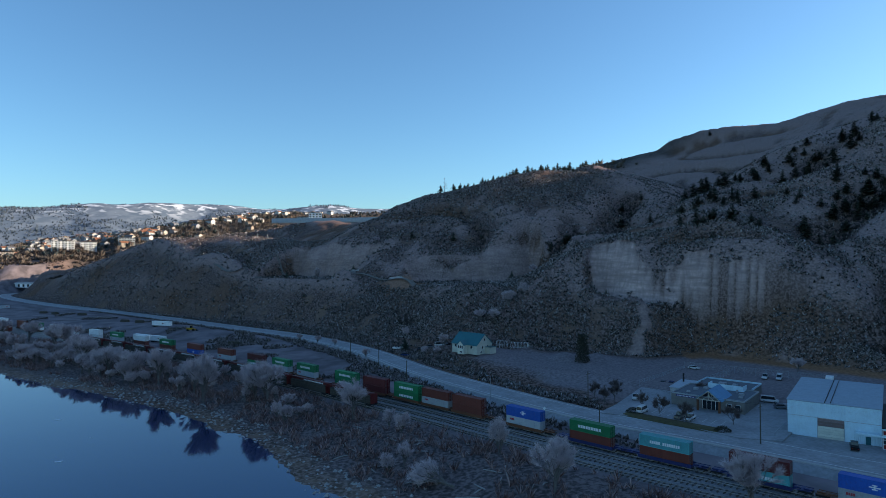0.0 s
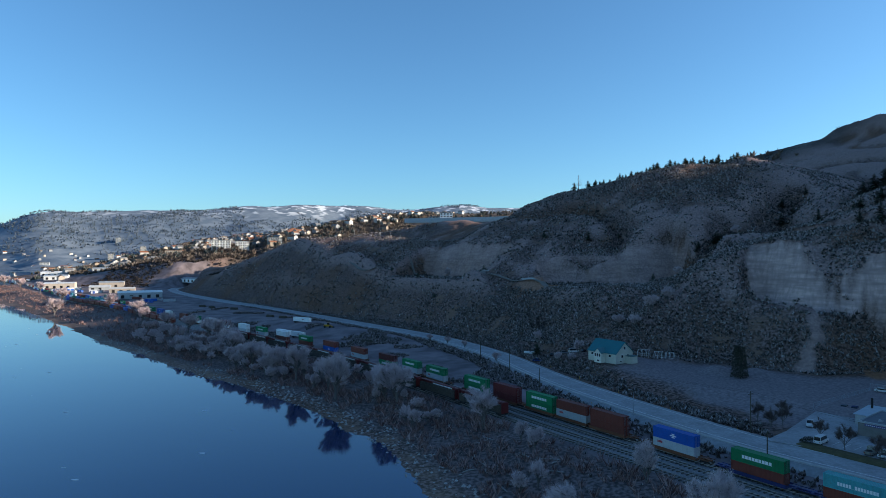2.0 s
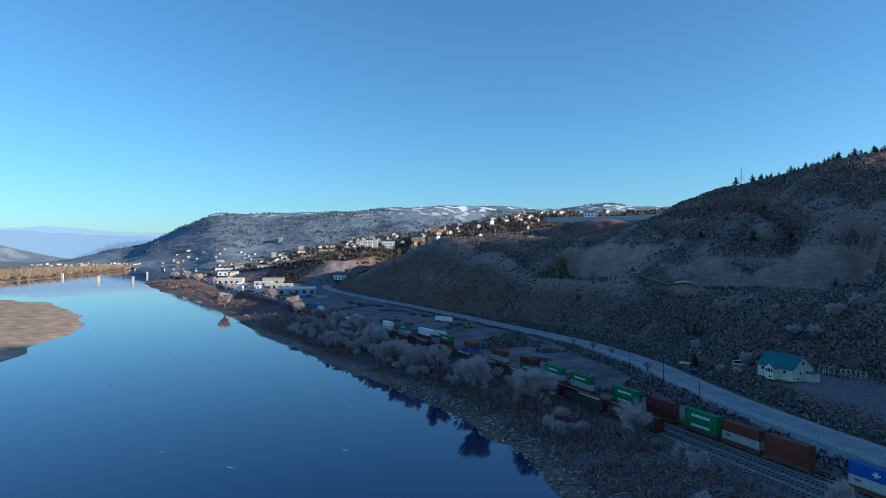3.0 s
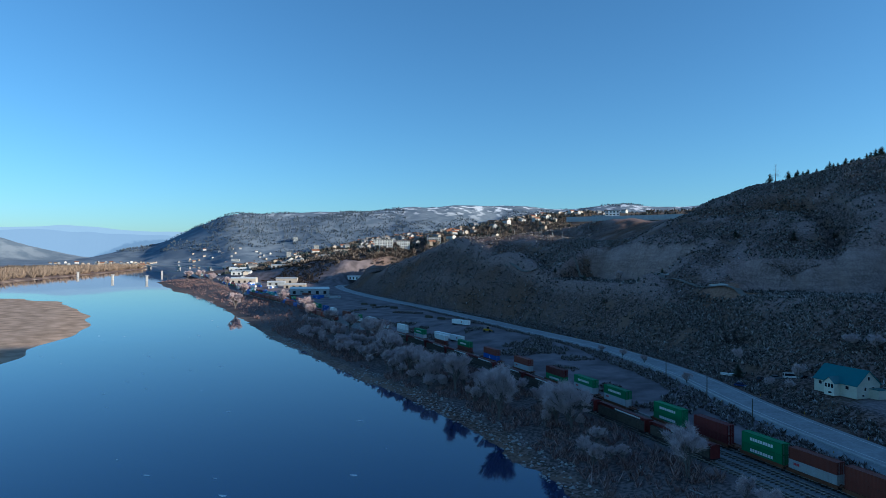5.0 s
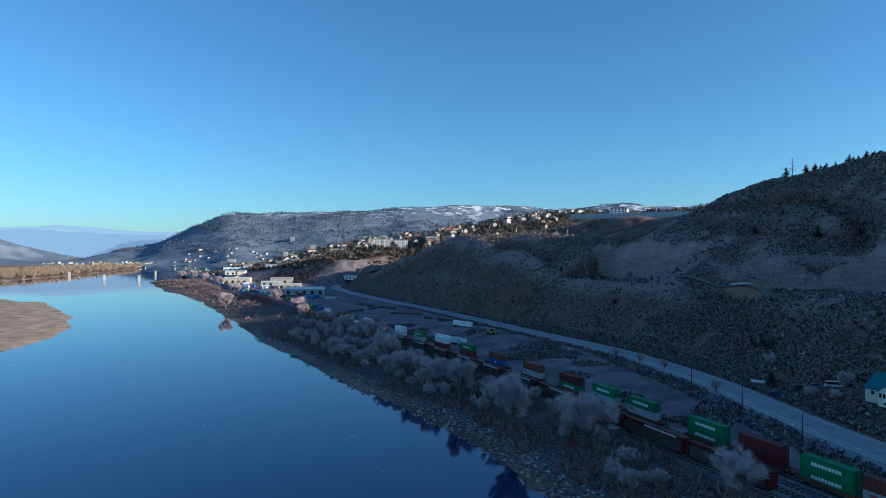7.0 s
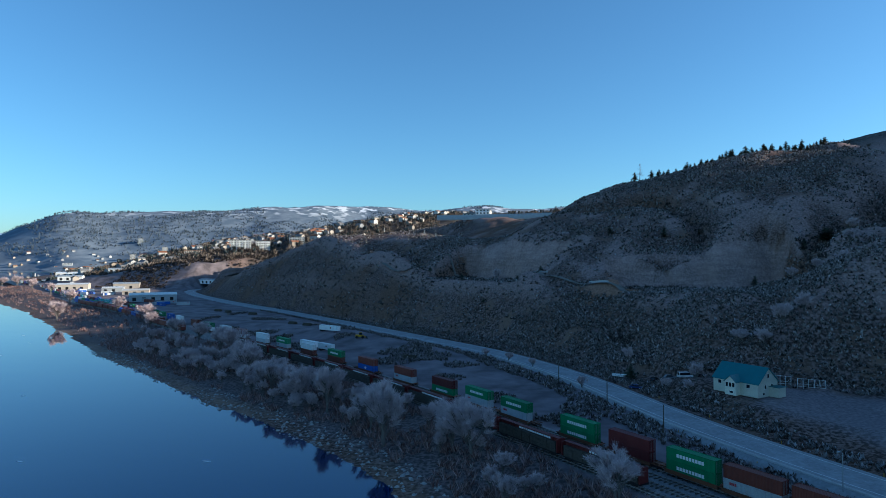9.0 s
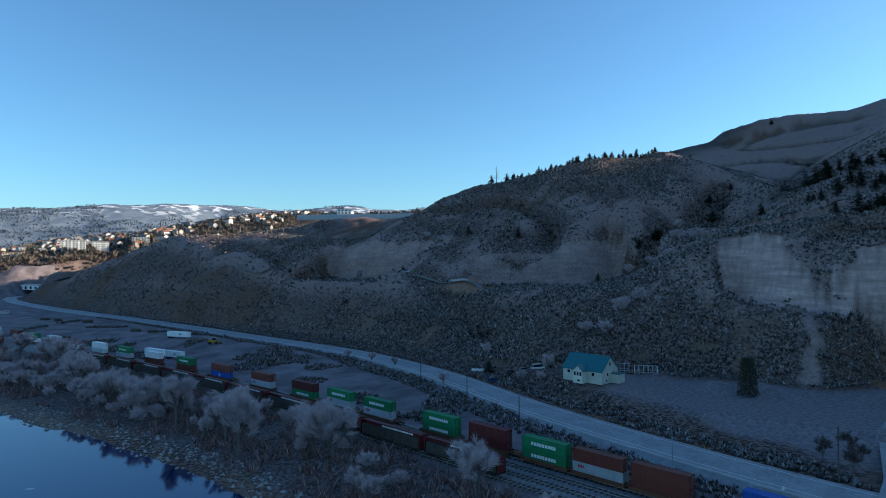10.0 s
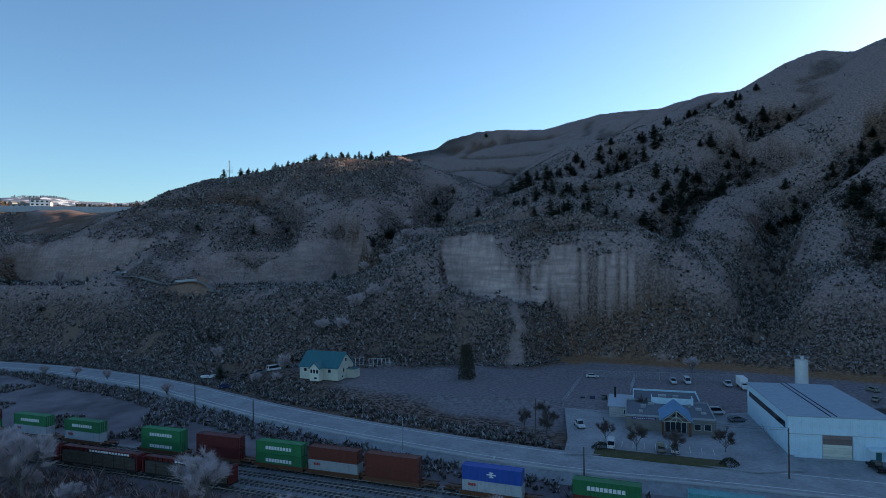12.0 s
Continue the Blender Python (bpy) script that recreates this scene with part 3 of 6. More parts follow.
def container_proto(material, name, style):
    """A 12.2 m shipping container: recessed corrugated walls in a frame, doors with bars at one end, painted marks."""
    L, W, H = 12.19, 2.44, 2.75
    e = thing("shipping_container", f"{name} steel shipping container on the train", "container", group="containers on the train")
    boxes("body", material, e, (0.09, L - 0.09, -W / 2 + 0.05, W / 2 - 0.05, 0.1, H - 0.06))
    bm = bmesh.new()
    for x in (0, L - 0.18):
        for y in (-W / 2, W / 2 - 0.18):
            slab(bm, x, x + 0.18, y, y + 0.18, 0, H)
    for y in (-W / 2, W / 2 - 0.1):
        for z in (0, H - 0.12):
            slab(bm, 0.18, L - 0.18, y, y + 0.1, z, z + 0.12)
    for x in (0, L - 0.1):
        for z in (0, H - 0.12):
            slab(bm, x, x + 0.1, -W / 2 + 0.18, W / 2 - 0.18, z, z + 0.12)
    part("frame", bm, material, e)
    for y in (-0.8, -0.35, 0.35, 0.8):
        bm = bmesh.new()
        rod(bm, (0.0, y, 0.15), (0.0, y, H - 0.15), 0.03, 0.03, 4)
        part("door_bar", bm, GALV, e, "galvanised door locking bar")
    for sgn in (-1, 1) if style != "plain" else ():
        bm = bmesh.new()
        y = sgn * (W / 2 - 0.03)
        if style == "name":
            marking(bm, [9], 2.6, 9.6, 1.0, 1.75, y, sgn)
        elif style == "two":
            marking(bm, [5, 8], 2.2, 9.6, 0.9, 1.6, y, sgn)
        elif style == "ring":
            slab(bm, 5.15, 7.05, y - 0.01, y + 0.01, 1.28, 1.52)
            for dz in (-0.42, 0.42):
                slab(bm, 5.65, 6.55, y - 0.01, y + 0.01, 1.4 + dz - 0.1, 1.4 + dz + 0.1)
            slab(bm, 5.95, 6.25, y - 0.008, y + 0.008, 0.9, 1.9)
        else:
            marking(bm, [4], 9.3, 10.9, 1.6, 2.15, y, sgn)
        part("name_mark", bm, REDMARK if style == "short" else LETTER, e, "painted block mark")
    return e


KINDS = {
    "G": (GREEN, "bright green", "name"), "M": (MAROON, "dark maroon", "plain"), "R": (RUST, "rust-red", "plain"), "B": (BLUE, "deep blue", "ring"),
    "C": (CYAN, "turquoise", "two"), "S": (GREY, "pale grey", "short"), "W": (WHITE, "white", "plain"),
}
protos = {}


def place_container(kind, m):
    if kind not in protos:
        protos[kind] = container_proto(*KINDS[kind])
        protos[kind].matrix_basis = m
        return protos[kind]
    return copy_thing(protos[kind], m)


def bogie(parent, x):
    b = bmesh.new()
    for y in (-1.0, 0.9):
        slab(b, x - 1.3, x + 1.3, y, y + 0.1, 0.35, 0.75)
    slab(b, x - 0.3, x + 0.3, -0.95, 0.95, 0.4, 0.8)
    t = part("bogie", b, DARK, parent, "dark cast steel wheel truck")
    for dx in (-0.85, 0.85):
        for y in (-0.8, 0.68):
            w = bmesh.new()
            rod(w, (x + dx, y, 0.46), (x + dx, y + 0.12, 0.46), 0.46, 0.46, 10)
            part("wheel", w, STEEL, t)


def well_car(name, material, length):
    e = thing("well_car", f"{name} double-stack well car on the rails", "rail car", group="well cars of the train")
    a, b = -(length - 12.6) / 2, 12.4 + (length - 12.6) / 2
    bm = bmesh.new()
    for y in (-1.55, 1.37):
        prism(bm, [(y, 0.35), (y + 0.18, 0.35), (y + 0.18, 1.15), (y, 1.15)], -0.4, 12.6)
        for k in range(9):
            slab(bm, 0.6 + k * 1.4, 0.72 + k * 1.4, y - 0.06, y + 0.24, 0.35, 1.1)
    slab(bm, -0.4, 12.6, -1.37, 1.37, 0.3, 0.42)
    part("well", bm, material, e)
    for x0, x1 in ((a, -0.4), (12.6, b)):
        bm = bmesh.new()
        slab(bm, x0, x1, -0.35, 0.35, 0.85, 1.15)
        slab(bm, (x0 + x1) / 2 - 0.25, (x0 + x1) / 2 + 0.25, -1.4, 1.4, 0.9, 1.1)
        slab(bm, x0, x1, -1.45, -1.3, 0.95, 1.1)
        slab(bm, x0, x1, 1.3, 1.45, 0.95, 1.1)
        part("end_platform", bm, material, e)
    bogie(e, a + 1.2)
    bogie(e, b - 1.2)
    return e


STACKS = "325SS 346BS 367MC 388CR 408GR 430BS 452RR 466RS 480GG 497MM 514GG 540GS 559GS 579MG 605RS 634RB 662GR 690WR 718GS 744WW 772RW 795WG 821GW 846RR 880WW 902BB 927GG 948GM"
order = [(float(w[:-2]) - 36, w[-2], w[-1]) for w in STACKS.split()]
d = 932.0
while d < 1900:
    order.append((d, rng.choice("GMRBSWWRRC"), rng.choice("GMRBSWRR")))
    d += rng.choice((15.2, 16.0, 20.5))
cars = {}
for d, top, low in order:
    x, y, a = on_line(rail_line, s_rail, d + 6.1)
    base = pose(x, y, RAIL_Z, 0, 0, a) @ pose(-6.1, 0, 0)
    long = d < 414 or rng.random() < 0.2
    key = ("blue" if 314 < d < 384 else "brown", long)
    if key not in cars:
        cars[key] = well_car("dark blue" if key[0] == "blue" else "brown", paint_mat("blue_car_paint", (0.02, 0.03, 0.12)) if key[0] == "blue" else BROWN, 20.4 if long else 15.2)
        cars[key].matrix_basis = base
    else:
        copy_thing(cars[key], base)
    place_container(low, base @ pose(0.1, 0, 0.5))
    place_container(top, base @ pose(0.1, 0, 3.27))


def lumber_car():
    """A centre-beam flat car with stacked, wrapped lumber and red end frames."""
    L = 23.4
    e = thing("lumber_car", "red centre-beam rail car loaded with dark lumber packs", "rail car", group="standing lumber cars")
    bm = bmesh.new()
    slab(bm, 0, L, -1.4, 1.4, 0.95, 1.2)
    slab(bm, 1.5, L - 1.5, -0.4, 0.4, 0.6, 0.95)
    part("deck", bm, DARK, e, "dark steel deck")
    bm = bmesh.new()
    slab(bm, 0.3, L - 0.3, -0.5, 0.5, 3.75, 4.5)
    slab(bm, 0.3, L - 0.3, -0.75, 0.75, 4.5, 4.6)
    for k in range(16):
        slab(bm, 0.6 + k * 1.48, 0.75 + k * 1.48, -0.7, 0.7, 3.75, 4.5)
    part("centre_beam", bm, MAROON, e, "dark red centre beam with ribs")
    for x in (0.1, L - 0.4):
        boxes("end_frame", MAROON, e, (x, x + 0.3, -1.4, 1.4, 1.2, 4.5))
    for side in (-1, 1):
        for k in range(7):
            for r in range(3):
                x0 = 0.7 + k * 3.15
                y0, y1 = (0.12, 1.38) if side > 0 else (-1.38, -0.12)
                boxes("lumber_pack", TIMBER, e, (x0, x0 + 3.0, y0, y1, 1.24 + r * 0.83, 2.02 + r * 0.83))
    for sgn in (-1, 1):
        bm = bmesh.new()
        marking(bm, [14], 3, 15, 3.9, 4.35, sgn * 0.712, sgn)
        part("name_mark", bm, LETTER, e, "white block mark on the beam")
    bogie(e, 2.2)
    bogie(e, L - 2.2)
    return e


lumber = None
for k in range(11):
    x, y, a = on_line(rail_line, s_rail, 452.5 + k * 24.8 + 11.7, -13.5)
    m = pose(x, y, RAIL_Z, 0, 0, a) @ pose(-11.7, 0, 0)
    lumber = lumber or lumber_car()
    if k == 0:
        lumber.matrix_basis = m
    else:
        copy_thing(lumber, m)


def boxcar(material, words):
    e = thing("boxcar", f"{words} steel boxcar standing in the yard", "rail car", group="yard boxcars")
    boxes("body", material, e, (0, 15.2, -1.45, 1.45, 1.1, 4.3), bevel=0.06)
    boxes("door", material, e, (6, 9, -1.52, -1.45, 1.2, 4.0), (6, 9, 1.45, 1.52, 1.2, 4.0))
    bm = bmesh.new()
    prism(bm, [(-1.5, 4.3), (1.5, 4.3), (0, 4.65)], -0.05, 15.25)
    part("roof", bm, material, e)
    bogie(e, 2)
    bogie(e, 13.2)
    return e


bx = {}
for off, d0, n, cols in ((-9.0, 860, 14, "RBMR"), (-13.5, 800, 20, "RRMB"), (-4.5, 1000, 24, "WRGB")):
    for k in range(n):
        c = cols[(k * k + k // 3) % 4]
        x, y, a = on_line(rail_line, s_rail, d0 + k * 17.0, off)
        m = pose(x, y, RAIL_Z, 0, 0, a)
        if c not in bx:
            bx[c] = boxcar({"R": RUST, "B": BLUE, "M": MAROON, "W": WHITE, "G": GREEN}[c], {"R": "rust-red", "B": "blue", "M": "maroon", "W": "white", "G": "green"}[c])
            bx[c].matrix_basis = m
        else:
            copy_thing(bx[c], m)

# ---------------------------------------------------------------- road, poles, vehicles
def stripe(name, line, off, width, z, label, lo=0, hi=None):
    return tagged(ribbon(name, line[lo:hi], [(off - width / 2, z), (off + width / 2, z)], LINE, ROAD_Z), label, "road marking", kind="structure")


stripe("edge_line", road_line, -5.2, 0.3, 0.045, "worn white edge line")
stripe("edge_line", road_line, 3.9, 0.3, 0.045, "worn white edge line")
stripe("centre_line", road_line, -0.5, 0.14, 0.075, "worn centre line")
stripe("centre_line", road_line, -0.8, 0.14, 0.075, "worn centre line")
kerb = ribbon("kerb", road_line[8:95], [(-8.0, -0.3), (-8.2, 0.2), (-7.1, 0.2), (-7.1, -0.3)], CONCRETE, ROAD_Z)
tagged(kerb, "pale concrete kerb along the road", "kerb", kind="structure")


def utility_pole(h, x, y, arm=True):
    e = thing("utility_pole", "weathered wooden utility pole with crossarm" if arm else "plain weathered wooden pole by the road", "pole", pose(x, y, ground(x, y) - 0.3, 0, 0, 45), "poles along the road")
    bm = bmesh.new()
    rod(bm, (0, 0, 0), (0, 0, h), 0.19, 0.12, 7)
    part("pole", bm, WOOD, e)
    if arm:
        boxes("crossarm", WOOD, e, (-1.1, 1.1, -0.07, 0.07, h - 0.9, h - 0.75))
        for dx in (-0.95, 0, 0.95):
            bm = bmesh.new()
            rod(bm, (dx, 0, h - 0.75), (dx, 0, h - 0.5), 0.06, 0.04, 6)
            part("insulator", bm, GALV, e)
    return e


POLES = [(81.5, 158.5, 12, True), (47, 200.5, 12.5, True), (-29.5, 279, 11, True), (-15, 248, 8.5, False), (45, 178, 8, False), (-47, 310, 9, False), (-87, 395, 10, True), (-146, 444, 10, True), (-225, 515, 10, True), (-290, 560, 10, True), (-370, 640, 10, True), (-30, 352, 12, True), (-96, 425, 12, True)]
tops = [utility_pole(h, x, y, arm) and Vector((x, y, ground(x, y) + h - 0.8)) for x, y, h, arm in POLES]


def wire(a, b, sag):
    cu = bpy.data.curves.new("wire", "CURVE")
    cu.dimensions, cu.bevel_depth = "3D", 0.018
    sp = cu.splines.new("POLY")
    sp.points.add(14)
    for i, p in enumerate(sp.points):
        f = i / 14
        q = a.lerp(b, f)
        p.co = (q.x, q.y, q.z - sag * 4 * f * (1 - f), 1)
    cu.materials.append(DARK)
    tagged(new("wire", cu), "thin sagging overhead power wire", "wire")


for i, j in ((0, 1), (1, 2), (2, 11), (11, 12), (6, 7), (7, 8), (8, 9), (9, 10)):
    for o in (-0.9, 0.9):
        wire(tops[i] + Vector((o * 0.7, o * 0.7, 0.3)), tops[j] + Vector((o * 0.7, o * 0.7, 0.3)), 1.2)


def lamp_post(x, y, z, rz, h=9.0):
    e = thing("street_lamp", "tall galvanised street lamp with curved arm", "street lamp", pose(x, y, z, 0, 0, rz), "street lamps")
    bm = bmesh.new()
    rod(bm, (0, 0, 0), (0, 0, h), 0.12, 0.08, 6)
    for k in range(4):
        a, b = k / 4 * math.pi / 2, (k + 1) / 4 * math.pi / 2
        rod(bm, (1.5 - 1.5 * math.cos(a), 0, h + math.sin(a)), (1.5 - 1.5 * math.cos(b), 0, h + math.sin(b)), 0.06, 0.06, 5)
    part("post", bm, GALV, e)
    boxes("lamp_head", GALV, e, (1.4, 2.1, -0.15, 0.15, h + 0.9, h + 1.05))


lamp_post(16, 211, 6.4, 225, 7.5)
for x, y in ((-205, 640), (-192, 634), (-180, 628), (-240, 655)):
    lamp_post(x, y, ground(x, y), 200, 8)

sign = thing("road_sign", "pale diamond road sign on a thin post", "sign", pose(31.5, 193, ground(31.5, 193), 0, 0, 20))
bm = bmesh.new()
rod(bm, (0, 0, 0), (0, 0, 3.0), 0.05, 0.05, 6)
part("post", bm, GALV, sign)
bm = bmesh.new()
prism(bm, [(0, 2.2), (0.55, 2.75), (0, 3.3), (-0.55, 2.75)], -0.07, -0.03, "y")
part("plate", bm, WHITE, sign)

for d, off in [(dd, o) for dd in range(330, 760, 26) for o in (9.4, -9.2)]:
    x, y, a = on_line(road_line, s_road, d + (9 if off > 0 else 0), off)
    e = thing("marker_post", "short yellow roadside marker post", "marker post", pose(x, y, ground(x, y) - 0.1), "roadside marker posts")
    boxes("post", YELLOW, e, (-0.07, 0.07, -0.07, 0.07, 0, 1.0))


def car_proto(kind, material, words):
    """A parked car, pickup or van: body from its side outline, glass, wheels with rims, lamps."""
    e = thing(kind, f"{words} {kind} parked on asphalt", "car" if kind != "pickup" else "truck")
    W = 0.9
    if kind == "pickup":
        side = [(-2.8, 0.45), (2.8, 0.45), (2.85, 0.95), (1.55, 1.1), (-2.85, 1.1), (-2.85, 0.5)]
        cab, L = [(-0.75, 1.1), (1.5, 1.1), (0.85, 1.85), (-0.6, 1.85)], 2.8
    elif kind == "van":
        side = [(-2.6, 0.4), (2.6, 0.4), (2.65, 0.95), (1.9, 1.15), (-2.65, 1.15)]
        cab, L = [(-2.6, 1.15), (1.85, 1.15), (1.2, 2.1), (-2.5, 2.1)], 2.6
    else:
        side = [(-2.25, 0.35), (2.25, 0.35), (2.3, 0.75), (1.3, 0.95), (-2.2, 0.98), (-2.3, 0.6)]
        cab, L = [(-1.9, 0.97), (1.1, 0.95), (0.4, 1.45), (-1.3, 1.47)], 2.25
    bm = bmesh.new()
    prism(bm, side, -W, W, "y")
    bmesh.ops.bevel(bm, geom=bm.edges[:], offset=0.07, segments=2, affect="EDGES")
    body = part("body", bm, material, e)
    bm = bmesh.new()
    prism(bm, cab, -W + 0.12, W - 0.12, "y")
    part("cabin_glass", bm, GLASS, e, "dark tinted window glass")
    bm = bmesh.new()
    (x0, z0), (x1, _), (x2, z1), (x3, _) = cab
    prism(bm, [(x3 - 0.05, z1), (x2 + 0.05, z1), (x2, z1 + 0.05), (x3, z1 + 0.05)], -W + 0.1, W - 0.1, "y")
    for y in (-W + 0.11, W - 0.15):
        prism(bm, [(x1, z0), (x1 + 0.06, z0), (x2 + 0.06, z1), (x2, z1)], y, y + 0.04, "y")
        prism(bm, [(x0 - 0.05, z0), (x0 + 0.12, z0), (x3 + 0.12, z1), (x3 - 0.05, z1)], y, y + 0.04, "y")
    part("roof", bm, material, e)
    if kind == "pickup":
        boxes("cargo_bed", DARK, e, (-2.75, -0.85, -0.75, 0.75, 1.1, 1.13))
    for x in (-L * 0.62, L * 0.62):
        for y in (-W - 0.02, W - 0.2):
            bm = bmesh.new()
            rod(bm, (x, y, 0.34), (x, y + 0.22, 0.34), 0.34, 0.34, 12)
            w = part("wheel", bm, TYRE, e)
            bm = bmesh.new()
            yy = y - 0.01 if y < 0 else y + 0.22
            rod(bm, (x, yy, 0.34), (x, yy + 0.01, 0.34), 0.2, 0.2, 8)
            part("rim", bm, GALV, w)
    for y in (-0.75, 0.5):
        boxes("headlight", LETTER, e, (L + 0.02, L + 0.07, y, y + 0.25, 0.68, 0.82))
        boxes("tail_light", BRICKRED, e, (-L - 0.08, -L - 0.02, y, y + 0.25, 0.68, 0.85))
    return e


CARW, CARG, CARB, CARK, CARS = (paint_mat(n, c, 0.25, 0.05) for n, c in (("white_car_paint", (0.7, 0.7, 0.7)), ("grey_car_paint", (0.2, 0.21, 0.23)), ("blue_car_paint_dark", (0.02, 0.05, 0.16)), ("black_car_paint", (0.012, 0.012, 0.014)), ("sand_car_paint", (0.3, 0.27, 0.22))))
VEH = [
    ("sedan", CARW, "white", [(103, 253, -40)]), ("sedan", CARG, "grey", [(82.5, 230.5, 55), (-6.6, 308.6, 10), (106, 193, -20)]), ("sedan", CARB, "dark blue", [(84.8, 228.6, 55), (-18.9, 304, -10)]),
    ("pickup", CARK, "black", [(87.6, 226.3, 55), (103, 154.5, 60)]), ("pickup", CARW, "white", [(64.5, 207, -110), (122.2, 233.7, -125), (135.2, 222.5, -125), (72.2, 180.6, 50)]),
    ("van", CARW, "white", [(61.2, 189.6, 50), (126.4, 231.5, -125), (106.5, 201, -30), (-2, 303.6, 20)]), ("pickup", CARS, "sand-coloured", [(70, 182.6, 50)]), ("sedan", CARK, "black", [(3, 306, 30), (-12, 311, 70)]),
    ("sedan", CARS, "pale beige", [(160, 190, 20), (168, 196, 80)]),
]
for kind, m, words, spots in VEH:
    first = None
    for x, y, rz in spots:
        on_lot = 48 < x < 115 and 170 < y < 245 and side_of(np.array([x]), np.array([y]), [(74, 228), (100, 254)])[0] > -3
        mm = pose(x, y, (7.25 if on_lot else 6.75 if y < 158 else ground(x, y)) + 0.02, 0, 0, rz)
        if not first:
            first = car_proto(kind, m, words)
            first.matrix_basis = mm
        else:
            copy_thing(first, mm)


def box_truck(x, y, rz):
    e = thing("box_truck", "white box truck parked beside the lot", "truck", pose(x, y, ground(x, y), 0, 0, rz))
    boxes("cargo_box", WHITE, e, (-4.2, 1.4, -1.2, 1.2, 0.9, 3.6), bevel=0.05)
    bm = bmesh.new()
    prism(bm, [(1.5, 0.5), (3.6, 0.5), (3.6, 1.3), (3.0, 1.5), (2.7, 2.3), (1.5, 2.3)], -1, 1, "y")
    part("cab", bm, CARW, e)
    boxes("windscreen", GLASS, e, (2.72, 2.9, -0.85, 0.85, 1.6, 2.2))
    for xx in (-2.8, 2.6):
        for yy in (-1.1, 0.8):
            bm = bmesh.new()
            rod(bm, (xx, yy, 0.45), (xx, yy + 0.3, 0.45), 0.45, 0.45, 10)
            part("wheel", bm, TYRE, e)


box_truck(136.5, 217.5, -125)


def trailer_box(x, y, rz, L):
    e = thing("semi_trailer", "white box trailer parked on gravel", "trailer", pose(x, y, ground(x, y), 0, 0, rz), "parked trailers")
    boxes("box", WHITE, e, (0, L, -1.3, 1.3, 1.1, 4.0), bevel=0.04)
    boxes("underframe", DARK, e, (0.3, L - 0.3, -0.5, 0.5, 0.8, 1.1))
    for xx in (1.2, 2.5):
        for yy in (-1.2, 0.8):
            bm = bmesh.new()
            rod(bm, (xx, yy, 0.5), (xx, yy + 0.4, 0.5), 0.5, 0.5, 10)
            part("wheel", bm, TYRE, e)
    boxes("landing_leg", DARK, e, (L - 3, L - 2.8, -0.9, -0.7, 0, 1.1), (L - 3, L - 2.8, 0.7, 0.9, 0, 1.1))
    boxes("painted_mark", BRICKRED, e, (L * 0.6, L * 0.6 + 1, -1.31, -1.3, 2.3, 3.1))


trailer_box(-200, 423, -22, 16)
trailer_box(-191, 380, -31, 15)
trailer_box(-176, 371, -31, 12)

lx, ly = -163, 397
loader = thing("wheel_loader", "yellow wheel loader parked on gravel", "loader", pose(lx, ly, ground(lx, ly), 0, 0, 10))
boxes("body", YELLOW, loader, (-3, 0.6, -1.0, 1.0, 0.9, 2.1), bevel=0.1)
boxes("cab", GLASS, loader, (-0.8, 0.6, -0.7, 0.7, 2.1, 3.3))
boxes("cab_roof", YELLOW, loader, (-0.9, 0.7, -0.8, 0.8, 3.3, 3.42))
bm = bmesh.new()
for y in (-0.7, 0.55):
    prism(bm, [(0.4, 1.8), (0.7, 1.9), (3.2, 0.7), (3.0, 0.4)], y, y + 0.15, "y")
part("lift_arm", bm, YELLOW, loader)
bm = bmesh.new()
prism(bm, [(3.0, 0.1), (4.2, 0.05), (4.3, 0.15), (3.3, 0.4), (3.4, 1.2), (3.1, 1.2)], -1.3, 1.3, "y")
part("bucket", bm, DARK, loader)
for x in (-2.2, 1.2):
    for y in (-1.2, 0.7):
        bm = bmesh.new()
        rod(bm, (x, y, 0.75), (x, y + 0.5, 0.75), 0.75, 0.75, 12)
        part("wheel", bm, TYRE, loader)

# stacks of old ties and logs on the yard gravel
for x, y, n in ((-330, 522, 9), (-300, 510, 8), (-236, 455, 6), (-222, 449, 5), (-345, 530, 7), (-120, 352, 6)):
    e = thing("log_stack", "stack of dark weathered timbers on gravel", "log pile", pose(x, y, ground(x, y), 0, 0, rng.uniform(-60, 0)), "timber stacks")
    for r in range(4):
        for k in range(n - r):
            bm = bmesh.new()
            o = rng.uniform(-0.5, 0.5)
            rod(bm, (-3 + o, k * 0.5 - n / 4 + r * 0.25, 0.25 + r * 0.45), (3 + o, k * 0.5 - n / 4 + r * 0.25, 0.25 + r * 0.45), 0.25, 0.22, 6)
            part("log", bm, WOOD, e)

